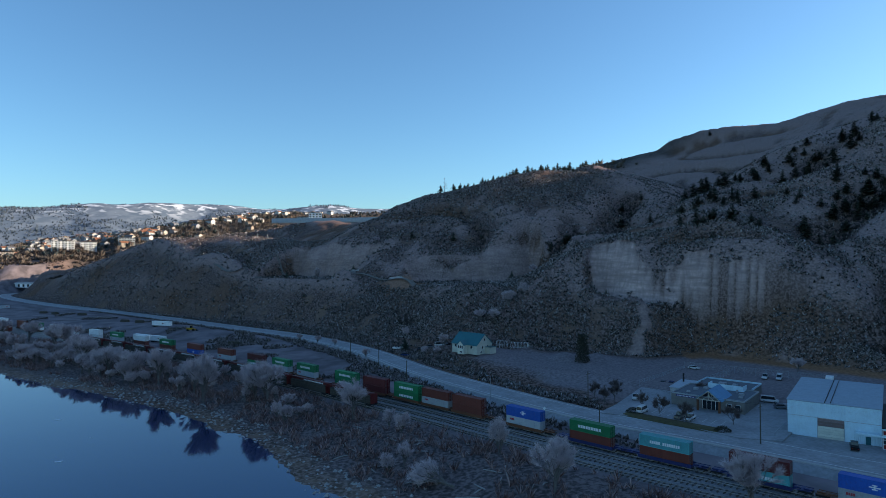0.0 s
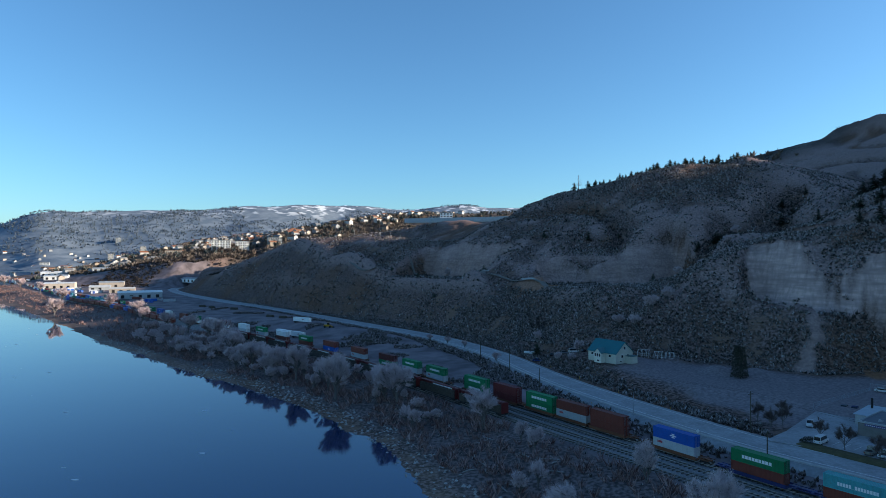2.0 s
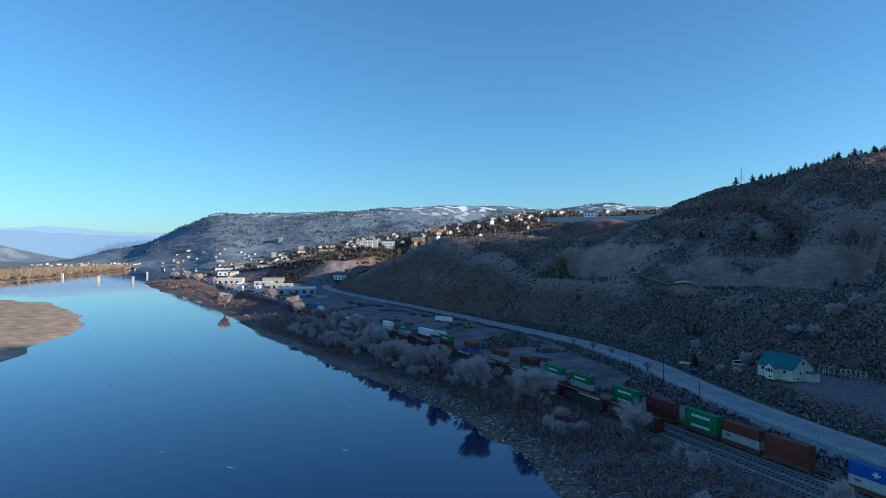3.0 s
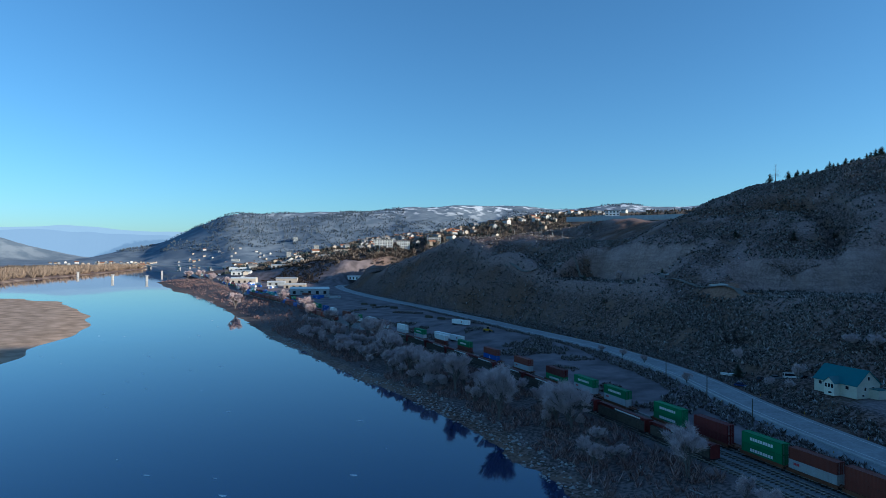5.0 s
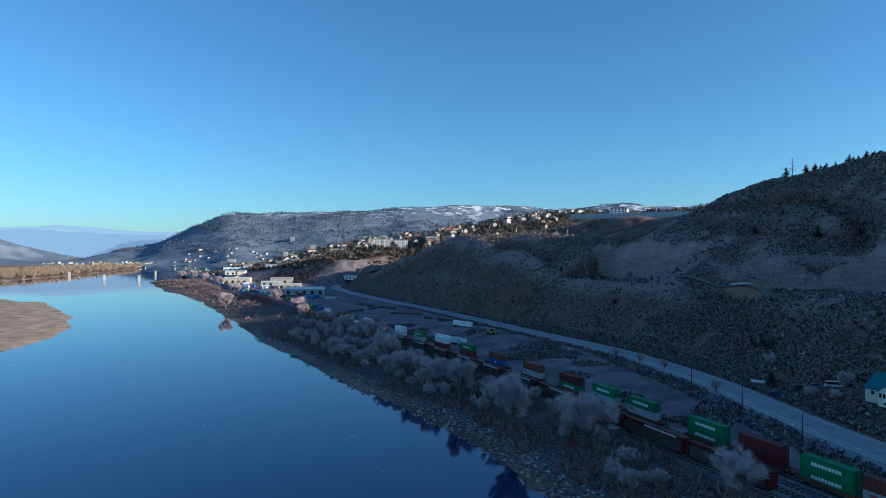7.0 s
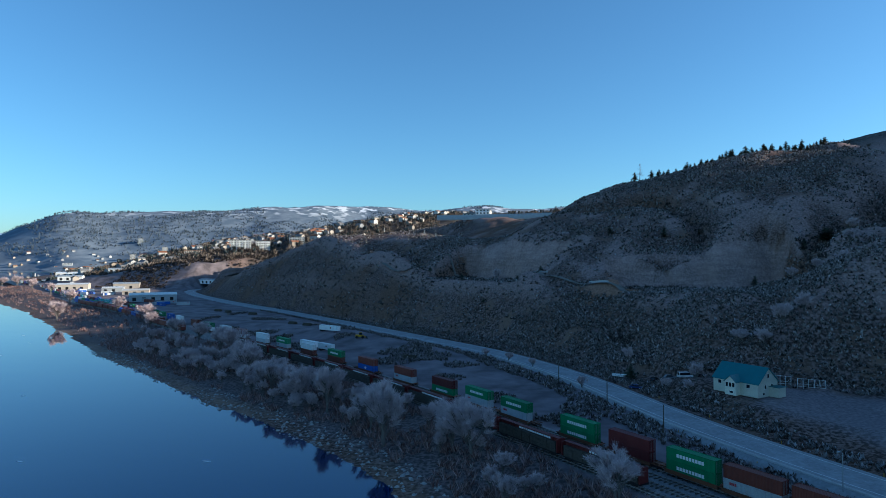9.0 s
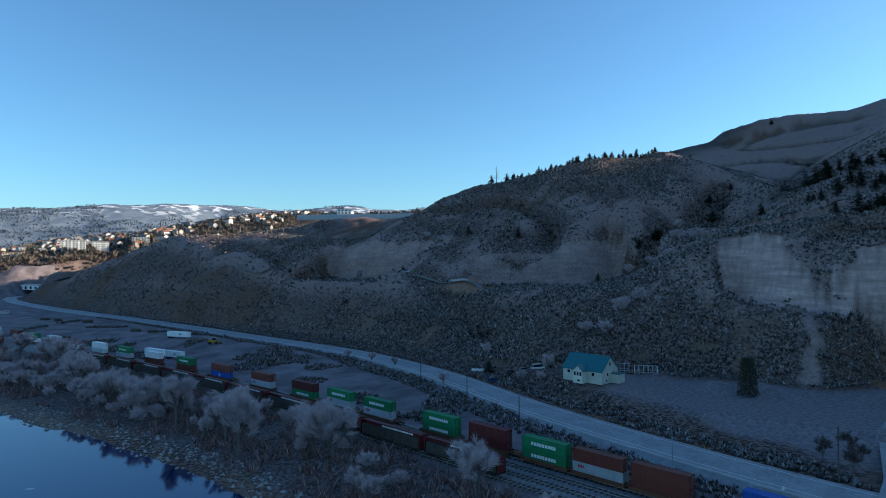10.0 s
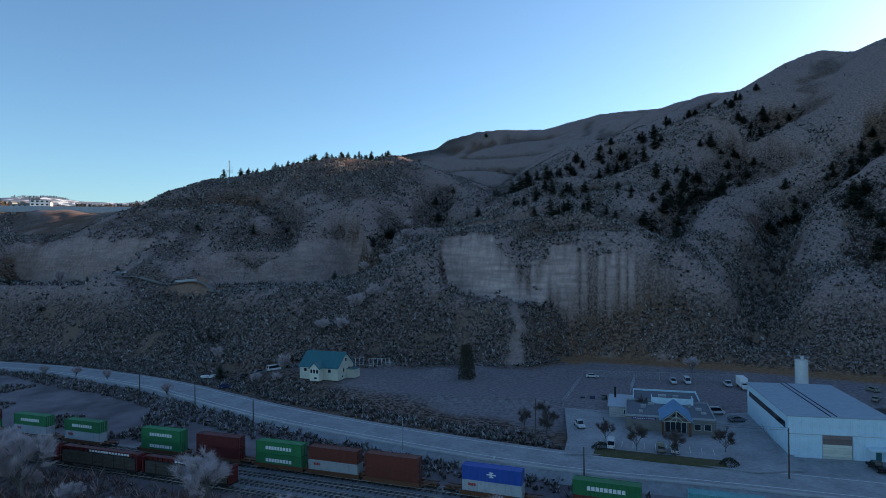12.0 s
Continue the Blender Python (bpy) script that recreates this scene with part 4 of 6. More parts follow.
# the dirt track on the terrace, with pale concrete barriers
track = smooth_line([(-4, 386), (-40, 418), (-82, 462), (-112, 500), (-140, 520), (-172, 514), (-200, 540)], 3)
tz = land(track[:, 0], track[:, 1])[0]
tagged(ribbon("dirt_track", track, [(-2.6, -0.3), (-1.8, 0.12), (1.8, 0.12), (2.6, -0.3)], mat("pale_dirt", (0.17, 0.155, 0.135), 0.95, vary=0.3, scale=0.4), tz), "pale dirt track across the terrace", "track", kind="structure")
for k in range(14):
    x, y = (-62 - k * 1.9, 446 + k * 2.1) if k < 6 else (-20 - k * 1.2, 396 + k * 1.6)
    e = thing("concrete_barrier", "pale concrete barrier beside the dirt track", "barrier", pose(x, y, ground(x, y), 0, 0, 130), "track barriers")
    bm = bmesh.new()
    prism(bm, [(-0.35, 0), (0.35, 0), (0.18, 0.4), (0.1, 1.0), (-0.1, 1.0), (-0.18, 0.4)], -1.2, 1.2)
    part("barrier", bm, CONCRETE, e)

# ---------------------------------------------------------------- buildings
def window(parent, x, z, w, h, y, frame_m, name="window"):
    """A window on a wall that faces -y at y."""
    f = boxes(name, frame_m, parent, (x - w / 2 - 0.09, x + w / 2 + 0.09, y - 0.06, y + 0.02, z - h / 2 - 0.09, z + h / 2 + 0.09))
    boxes("pane", GLASS, f, (x - w / 2, x + w / 2, y - 0.075, y - 0.06, z - h / 2, z + h / 2))


def gable_roof(bm, x0, x1, y0, y1, z0, z1, over=0.4, th=0.18):
    ym = (y0 + y1) / 2
    dz = (z1 - z0) / (ym - y0) * over
    for a, b in (((y0 - over, z0 - dz), (ym, z1)), ((y1 + over, z0 - dz), (ym, z1))):
        prism(bm, [a, b, (b[0], b[1] + th), (a[0], a[1] + th)], x0 - over, x1 + over)


hx, hy = 13, 282
house = thing("house", "two-storey cream house with teal metal roof", "house", pose(hx, hy, ground(hx, hy) - 0.2, 0, 0, -44))
L, W = 15.0, 10.5
bm = bmesh.new()
prism(bm, [(-W / 2, 0), (W / 2, 0), (W / 2, 4.3), (0, 8.7), (-W / 2, 4.3)], -L / 2, L / 2)
wall = part("wall", bm, CREAM, house)
bm = bmesh.new()
gable_roof(bm, -L / 2, L / 2, -W / 2, W / 2, 4.3, 8.7)
part("roof", bm, TEAL, house, "teal metal roof")
bm = bmesh.new()
prism(bm, [(-1.8, 0), (1.8, 0), (1.8, 4.2), (0, 5.9), (-1.8, 4.2)], -W / 2 - 2.6, -W / 2 + 1, "y")
bay = part("bay", bm, CREAM, house)
bm = bmesh.new()
for a, b in (((-2.1, 3.95), (0, 5.95)), ((2.1, 3.95), (0, 5.95))):
    prism(bm, [a, b, (b[0], b[1] + 0.15), (a[0], a[1] + 0.15)], -W / 2 - 2.9, -W / 2 + 2.5, "y")
part("bay_roof", bm, TEAL, house)
for x in (-1.1, 0, 1.1):
    window(house, x, 3.2, 0.75, 1.3, -W / 2 - 2.6, WHITE)
window(house, 0.4, 1.0, 1.2, 0.6, -W / 2 - 2.6, WHITE)
for x in (-5.2, 4.3):
    window(house, x, 3.1, 1.1, 1.1, -W / 2, WHITE)
gable = thing("gable_frames", "", "")
bpy.data.objects.remove(gable)
for y, z, w, h in ((-1.5, 3.0, 0.9, 1.2), (2.0, 3.0, 0.9, 1.2), (0, 6.3, 0.9, 1.2), (-2.4, 1.0, 0.9, 0.6)):
    f = boxes("window", WHITE, house, (L / 2 - 0.02, L / 2 + 0.06, y - w / 2 - 0.09, y + w / 2 + 0.09, z - h / 2 - 0.09, z + h / 2 + 0.09))
    boxes("pane", GLASS, f, (L / 2 + 0.06, L / 2 + 0.075, y - w / 2, y + w / 2, z - h / 2, z + h / 2))
boxes("side_porch", CREAM, house, (L / 2, L / 2 + 3, 0.5, 4.5, 0, 3.0))
boxes("side_porch_roof", TEAL, house, (L / 2, L / 2 + 3.3, 0.3, 4.7, 3.0, 3.15))
boxes("rear_wing", CREAM, house, (-L / 2 - 3.5, -L / 2, 0, 5, 0, 3.4))
boxes("rear_wing_roof", ROOFGREY, house, (-L / 2 - 3.8, -L / 2, -0.3, 5.3, 3.4, 3.6))

for gx0, gy0, n in ((26, 299, 4), (33, 299, 6)):
    e = thing("greenhouse_frame", "bare white hoop frame of a greenhouse", "greenhouse", pose(gx0, gy0, ground(gx0, gy0), 0, 0, -15), "greenhouse frames")
    for k in range(n):
        bm = bmesh.new()
        for a in range(8):
            p, q = math.pi * a / 8, math.pi * (a + 1) / 8
            rod(bm, (k * 1.6, 2.2 * math.cos(p), 1.2 + 2.2 * math.sin(p)), (k * 1.6, 2.2 * math.cos(q), 1.2 + 2.2 * math.sin(q)), 0.07, 0.07, 4)
        for y in (-2.2, 2.2):
            rod(bm, (k * 1.6, y, 0), (k * 1.6, y, 1.2), 0.07, 0.07, 4)
        part("hoop", bm, WHITE, e)
    bm = bmesh.new()
    for y, z in ((0, 3.4), (-2.2, 1.2), (2.2, 1.2)):
        rod(bm, (0, y, z), ((n - 1) * 1.6, y, z), 0.06, 0.06, 4)
    part("purlin", bm, WHITE, e)

# small boat on a trailer and leaning planks by the house yard
bt = thing("boat", "small white boat on blocks in a yard", "boat", pose(-24, 322, ground(-24, 322), 0, 0, -10))
bm = bmesh.new()
prism(bm, [(-2.8, 1.4), (-2.6, 0.7), (1.8, 0.6), (3.2, 1.5)], -0.95, 0.95, "y")
part("hull", bm, WHITE, bt)
boxes("block", WOOD, bt, (-1.6, -1.2, -0.8, 0.8, 0, 0.7), (1.0, 1.4, -0.8, 0.8, 0, 0.65))
boxes("windshield", GLASS, bt, (0.3, 0.5, -0.8, 0.8, 1.4, 1.9))
for k in range(14):
    x, y = -2 + k * 1.3, 262 + k * 0.9 + rng.uniform(-2, 2)
    pl = thing("plank", "old grey plank lying in dry grass", "plank", pose(x, y, ground(x, y) + 0.12, rng.uniform(-6, 6), rng.uniform(-10, 10), rng.uniform(0, 180)), "old planks")
    boxes("board", WOOD, pl, (-1.4, 1.4, -0.15, 0.15, -0.04, 0.04))


def asphalt_lot(name, pts, z, label):
    """A paved yard with a slight thickness."""
    bm = bmesh.new()
    prism(bm, pts, z - 0.9, z, "z")
    bmesh.ops.recalc_face_normals(bm, faces=bm.faces)
    me = bpy.data.meshes.new(name)
    bm.to_mesh(me)
    bm.free()
    me.materials.append(ASPHALT)
    tagged(new(name, me), label, "parking lot", kind="structure")


LOT_Z = 7.25
asphalt_lot("pavement", [(48, 190), (56, 200), (74, 228), (100, 254), (112, 248), (142, 222), (110, 185), (88, 160), (78, 163), (60, 184)], LOT_Z, "grey asphalt parking lot round the clinic")
asphalt_lot("pavement", [(82, 155), (93.5, 169.5), (98, 172), (114, 160), (150, 134), (130, 108)], 6.75, "dark asphalt yard in front of the metal shed")
strip = ribbon("grass_strip", np.array([(56, 189.0), (66, 179), (76, 169.5)]), [(-2.6, -0.3), (-2.0, 0.16), (2.0, 0.16), (2.6, -0.3)], mat("winter_lawn", (0.09, 0.075, 0.035), 0.95, vary=0.35, scale=0.8, bump=0.05), LOT_Z)
tagged(strip, "brown winter grass strip edged by a kerb", "grass strip", kind="structure")

# parking marks
for k in range(11):
    f = k / 10
    x, y = 61 + 19 * f, 193.5 - 17 * f
    c, n = math.cos(radians(48)), math.sin(radians(48))
    tagged(ribbon("bay_line", np.array([(x - 2.4 * c, y - 2.4 * n), (x, y), (x + 2.4 * c, y + 2.4 * n)]) , [(-0.06, 0), (0.06, 0)], LINE, LOT_Z + 0.012), "worn white parking bay line", "parking line", kind="structure")

# clinic: flat-roofed block with parapets and a blue gabled entrance
CLINICWALL = mat("brown_grey_block_wall", (0.2, 0.18, 0.16), 0.85, scale=0.8, vary=0.2)
clinic = thing("clinic_building", "low grey flat-roofed clinic with blue gabled entrance", "building", pose(74, 200, LOT_Z - 0.05, 0, 0, -40))
boxes("wall", CLINICWALL, clinic, (0, 22, 0, 18, -0.6, 3.6))
boxes("roof", ROOFGREY, clinic, (0.25, 21.75, 0.25, 17.75, 3.6, 3.7))
bm = bmesh.new()
for d in ((0, 22, 0, 0.25, 3.6, 4.05), (0, 22, 17.75, 18, 3.6, 4.05), (0, 0.25, 0.25, 17.75, 3.6, 4.05), (21.75, 22, 0.25, 17.75, 3.6, 4.05)):
    slab(bm, *d)
part("parapet", bm, GREY, clinic)
boxes("rear_wall", CLINICWALL, clinic, (2, 20, 18, 30, 0, 3.9))
boxes("rear_roof", ROOFGREY, clinic, (2.2, 19.8, 18.2, 29.8, 3.9, 4.0))
boxes("rear_parapet", SHEDBLUE, clinic, (2, 20, 29.75, 30, 3.9, 4.5), (2, 2.25, 18, 29.75, 3.9, 4.5), (19.75, 20, 18, 29.75, 3.9, 4.5))
boxes("roof_screen", SHEDBLUE, clinic, (7, 18, 15, 15.2, 3.7, 5.4), (7, 7.2, 15.2, 19, 3.7, 5.4), (17.8, 18, 15.2, 19, 3.7, 5.4))
for x, y, w, h in ((9, 19.5, 2.2, 1.3), (13, 21, 1.6, 1.0), (4, 9, 1.4, 0.7), (6, 13, 1.6, 0.5), (18, 9, 1.5, 0.6), (19, 5, 1.3, 0.5), (3.5, 4, 1.0, 0.5), (16.5, 12, 0.6, 1.0)):
    boxes("roof_unit", GALV, clinic, (x, x + w, y, y + w * 0.8, 3.7, 3.75 + h), bevel=0.04)
bm = bmesh.new()
gy0, gy1 = -3.2, 8.5
for a, b in (((8.4, 3.5), (12.4, 6.6)), ((16.4, 3.5), (12.4, 6.6))):
    prism(bm, [a, b, (b[0], b[1] + 0.16), (a[0], a[1] + 0.16)], gy0, gy1, "y")
part("entrance_roof", bm, paint_mat("blue_metal_roof", (0.09, 0.3, 0.5), 0.4, 0.1), clinic, "blue metal gable roof")
bm = bmesh.new()
for y in (gy0 + 0.2, 0.2):
    for a, b in (((9, 3.6), (15.8, 3.6)), ((12.4, 3.6), (12.4, 6.4)), ((9, 3.6), (12.4, 6.4)), ((15.8, 3.6), (12.4, 6.4)), ((10.7, 3.6), (12.4, 5)), ((14.1, 3.6), (12.4, 5))):
        rod(bm, (a[0], y, a[1]), (b[0], y, b[1]), 0.12, 0.12, 4)
part("truss", bm, CREAM, clinic, "pale timber gable truss")
for x in (9.2, 15.6):
    boxes("entrance_column", BROWN, clinic, (x - 0.3, x + 0.3, gy0 + 0.1, gy0 + 0.7, 0, 3.5))
boxes("entrance_glazing", GLASS, clinic, (9.8, 15, -0.12, -0.02, 0.2, 3.0))
for k in range(5):
    boxes("mullion", WHITE, clinic, (9.8 + k * 1.3 - 0.05, 9.8 + k * 1.3 + 0.05, -0.18, -0.12, 0.2, 3.0))
boxes("name_board", mat("violet_board", (0.07, 0.04, 0.16), 0.5), clinic, (1.6, 7.6, -0.12, -0.02, 2.9, 3.5))
bm = bmesh.new()
for k in range(12):
    slab(bm, 1.9 + k * 0.46, 2.2 + k * 0.46, -0.135, -0.12, 3.08, 3.32)
part("board_marks", bm, LETTER, clinic)
for x in (17.6, 20):
    window(clinic, x, 1.8, 1.5, 1.4, 0, WHITE)
wing = thing("clinic_wing", "low outbuilding with pale sloping metal roof", "building", pose(78, 211.8, LOT_Z - 0.05, 0, 0, -40))
boxes("wall", CONCRETE, wing, (0, 10, 0, 12, 0, 3.0))
bm = bmesh.new()
prism(bm, [(-0.4, 3.0), (12.4, 3.6), (12.4, 3.75), (-0.4, 3.15)], -0.4, 10.4)
part("roof", bm, paint_mat("pale_metal_roof", (0.38, 0.44, 0.5), 0.45, 0.2), wing)
bm = bmesh.new()
rod(bm, (1.5, 9, 3.4), (1.5, 9, 6.6), 0.3, 0.3, 8)
part("flue", bm, DARK, wing)
window(wing, 5, 1.6, 2.0, 1.2, 0, WHITE)

# the big metal shed with its office and silo
DOORTOP = paint_mat("faded_mauve_door", (0.24, 0.16, 0.15), 0.6)
shed = thing("metal_shed", "large pale blue corrugated metal shed", "building", pose(94, 168.3, 6.6, 0, 0, -36))
SW, SD, SH = 21.0, 36.0, 9.4
bm = bmesh.new()
slab(bm, 0, 7, 0, 0.3, 0, SH)
slab(bm, 13, SW, 0, 0.3, 0, SH)
slab(bm, 7, 13, 0, 0.3, 5.4, SH)
slab(bm, 0, 0.3, 0.3, SD, 0, SH)
slab(bm, SW - 0.3, SW, 0.3, SD, 0, SH)
slab(bm, 0.3, SW - 0.3, SD - 0.3, SD, 0, SH)
part("wall", bm, SHEDBLUE, shed)
ridged(SHEDBLUE, 14)
boxes("roof", paint_mat("grey_blue_shed_roof", (0.3, 0.38, 0.44), 0.6, 0.25), shed, (-0.25, SW + 0.25, -0.25, SD + 0.25, SH, SH + 0.25), bevel=0.05)
for x in (8.6, 9.9):
    boxes("roof_conduit", DARK, shed, (x, x + 0.16, 0, SD, SH + 0.25, SH + 0.4))
for x in (7.0, 13.0):
    boxes("wall_trim", GALV, shed, (x - 0.06, x + 0.06, -0.08, 0, 0, 5.5))
boxes("wall_band", GALV, shed, (0, SW, -0.06, 0, 5.42, 5.54))
for k in range(8):
    boxes("door_panel", CREAM if k < 5 else DOORTOP, shed, (7.06, 12.94, 0.05, 0.14, 0.02 + k * 0.67, 0.65 + k * 0.67))
boxes("plinth", CONCRETE, shed, (0.05, SW - 0.05, 0.05, SD - 0.05, -1.6, 0.0))
boxes("canopy", SHEDBLUE, shed, (15.6, SW + 1.5, -2.4, -0.02, 3.0, 3.5))
boxes("side_door", TEAL, shed, (17.6, 18.7, -0.08, -0.01, 0, 2.2))
boxes("side_window_strip", GLASS, shed, (-0.05, 0.0, 2, SD - 2, 6.2, 7.6))
office = thing("office_annex", "dark-roofed office annex with red and glass panels", "building", pose(94, 168.3, 6.6, 0, 0, -36) @ pose(SW + 0.02, -2.2, 0))
boxes("wall", CONCRETE, office, (0, 26, 0, 30, 0, 5.0))
boxes("roof", DARK, office, (-0.0, 26.3, -0.3, 30.3, 5.3, 5.5))
boxes("fascia", SHEDBLUE, office, (-0.0, 26.3, -0.35, 30.3, 5.0, 5.3))
for k in range(10):
    for r in range(4):
        red = (k + r) % 3 == 0
        boxes("panel", BRICKRED if red else GLASS, office, (0.3 + k * 1.6, 1.7 + k * 1.6, -0.08, -0.02, 0.3 + r * 1.15, 1.3 + r * 1.15))
boxes("mullions", WHITE, office, *[(0.18 + k * 1.6, 0.3 + k * 1.6, -0.14, -0.02, 0, 5) for k in range(11)], *[(0.3, 16.2, -0.13, -0.02, 0.18 + r * 1.15, 0.3 + r * 1.15) for r in range(5)])
for x, y in ((6, 10), (12, 16), (18, 8)):
    boxes("roof_unit", GALV, office, (x, x + 2, y, y + 1.6, 5.5, 6.6), bevel=0.05)
silo = thing("silo", "white cylindrical silo on a steel skirt", "silo", pose(157, 212, ground(157, 212) - 2.2))
bm = bmesh.new()
rod(bm, (0, 0, 1.5), (0, 0, 10.6), 2.0, 2.0, 20)
part("shell", bm, WHITE, silo)
bm = bmesh.new()
rod(bm, (0, 0, 0), (0, 0, 1.5), 1.7, 1.9, 16)
part("skirt", bm, DARK, silo)
bm = bmesh.new()
rod(bm, (0.4, 0, 10.6), (0.4, 0, 11.8), 0.7, 0.6, 10)
part("filter_head", bm, GALV, silo)
bm = bmesh.new()
for k in range(12):
    a, b = 2 * math.pi * k / 12, 2 * math.pi * (k + 1) / 12
    rod(bm, (2 * math.cos(a), 2 * math.sin(a), 11.7), (2 * math.cos(b), 2 * math.sin(b), 11.7), 0.05, 0.05, 4)
    rod(bm, (2 * math.cos(a), 2 * math.sin(a), 10.6), (2 * math.cos(a), 2 * math.sin(a), 11.7), 0.05, 0.05, 4)
part("guard_rail", bm, GALV, silo)
side_shed = thing("side_shed", "blue-roofed low shed beside the hill", "building", pose(182, 172, ground(182, 172), 0, 0, -36))
boxes("wall", DARK, side_shed, (0, 14, 0, 12, 0, 4.5))
bm = bmesh.new()
gable_roof(bm, 0, 14, 0, 12, 4.5, 6.2)
part("roof", bm, SHEDBLUE, side_shed)


def fence(p, q, n):
    e = thing("chain_link_fence", "tall galvanised chain-link fence", "fence", pose(p[0], p[1], ground(*p), 0, 0, math.degrees(math.atan2(q[1] - p[1], q[0] - p[0]))), "chain-link fences")
    ln = math.hypot(q[0] - p[0], q[1] - p[1])
    for k in range(n + 1):
        bm = bmesh.new()
        rod(bm, (ln * k / n, 0, -0.6), (ln * k / n, 0, 2.6), 0.06, 0.06, 5)
        part("post", bm, GALV, e)
    bm = bmesh.new()
    step = 0.45
    k = 0.0
    while k < ln:
        rod(bm, (k, 0, 0.1), (min(ln, k + 2.4), 0, 2.5), 0.012, 0.012, 3)
        rod(bm, (k, 0, 2.5), (min(ln, k + 2.4), 0, 0.1), 0.012, 0.012, 3)
        k += step
    rod(bm, (0, 0, 2.55), (ln, 0, 2.55), 0.04, 0.04, 4)
    part("mesh", bm, GALV, e)


fence((72, 226), (100, 255), 10)
fence((99, 228), (112, 241), 6)
fence((100, 255), (143, 224), 14)
fence((88, 164), (112, 192), 10)

# ---------------------------------------------------------------- plants and stones
def bare_tree(seed, height, spread_out, twigs, words, twig_m=TWIG, twig_label="haze of pale frosted twigs", thick=0.036, long=1.5):
    """A leafless tree: tapered trunk, forking limbs, and a haze of frosted twigs."""
    r = random.Random(seed)
    e = thing("bare_tree", words, "tree", group="bare trees")
    wood, fine = bmesh.new(), []

    def grow(p, way, length, rad, level):
        q = p + way * length
        rod(wood, p, q, rad, rad * 0.62, 5 if level < 2 else 3)
        if level >= 4:
            for _ in range(twigs):
                a = p.lerp(q, r.uniform(0.2, 1.0))
                w = (way + Vector((r.uniform(-1, 1), r.uniform(-1, 1), r.uniform(-0.5, 0.9))) * 0.9).normalized()
                fine.append((a, a + w * r.uniform(0.4, 1.0) * long * height / 12))
            return
        for k in range(5 if level == 0 else 3 if level < 3 else 4):
            side = Vector((r.uniform(-1, 1), r.uniform(-1, 1), r.uniform(-0.15, 0.5)))
            w = (way + side * spread_out * (0.75 if k else 0.3)).normalized()
            start = p.lerp(q, r.uniform(0.3, 1.0) if k else 1.0)
            grow(start, w, length * r.uniform(0.62, 0.82), rad * (0.6 if k else 0.66), level + 1)

    for k in range(r.choice((1, 2, 2))):
        grow(Vector((k * 0.4, 0, -0.4)), Vector((r.uniform(-0.2, 0.2), r.uniform(-0.2, 0.2), 1)).normalized(), height * 0.26, height * 0.016, 0)
    part("trunk", wood, BARK, e, "grey bark trunk and limbs")
    vs, fs = [], []
    for a, b in fine:
        u = (b - a).cross(Vector((r.uniform(-1, 1), r.uniform(-1, 1), r.uniform(-1, 1)))).normalized() * thick
        n = len(vs)
        vs += [tuple(a - u), tuple(a + u), tuple(b)]
        fs.append((n, n + 1, n + 2))
    me = bpy.data.meshes.new("crown")
    me.from_pydata(vs, [], fs)
    me.materials.append(twig_m)
    c = new("crown", me)
    c.parent = e
    tagged(c, twig_label)
    return e


def conifer(seed, height):
    """A pine: trunk and whorls of drooping branch sprays."""
    r = random.Random(seed)
    e = thing("pine_tree", "dark green pine on the dry hillside", "tree", group="hillside pines")
    bm = bmesh.new()
    rod(bm, (0, 0, -0.5), (0, 0, height), height * 0.022, 0.03, 6)
    part("trunk", bm, BARK, e)
    vs, fs = [], []
    z = height * 0.1
    while z < height * 0.99:
        f = (z - height * 0.1) / (height * 0.9)
        reach = height * 0.31 * min(1, 0.45 + 2.2 * f) * (1 - f) ** 0.62 * r.uniform(0.7, 1.2) + 0.2
        for k in range(7):
            a = r.uniform(0, 6.283)
            c, s = math.cos(a), math.sin(a)
            ln = reach * r.uniform(0.6, 1.1)
            for t in range(4):
                u0, u1 = t / 4 * ln, (t + 1.4) / 4 * ln
                wd = ln * 0.3 * (1.1 - t / 5)
                dz = r.uniform(-0.1, 0.25) * ln
                n = len(vs)
                vs += [(c * u0 - s * wd, s * u0 + c * wd, z - 0.2 * u0), (c * u0 + s * wd, s * u0 - c * wd, z - 0.2 * u0 + r.uniform(-.2, .2)), (c * u1, s * u1, z - 0.25 * u1 + dz)]
                fs.append((n, n + 1, n + 2))
        z += height * 0.035
    me = bpy.data.meshes.new("crown")
    me.from_pydata(vs, [], fs)
    me.materials.append(NEEDLE)
    c = new("crown", me)
    c.parent = e
    return e


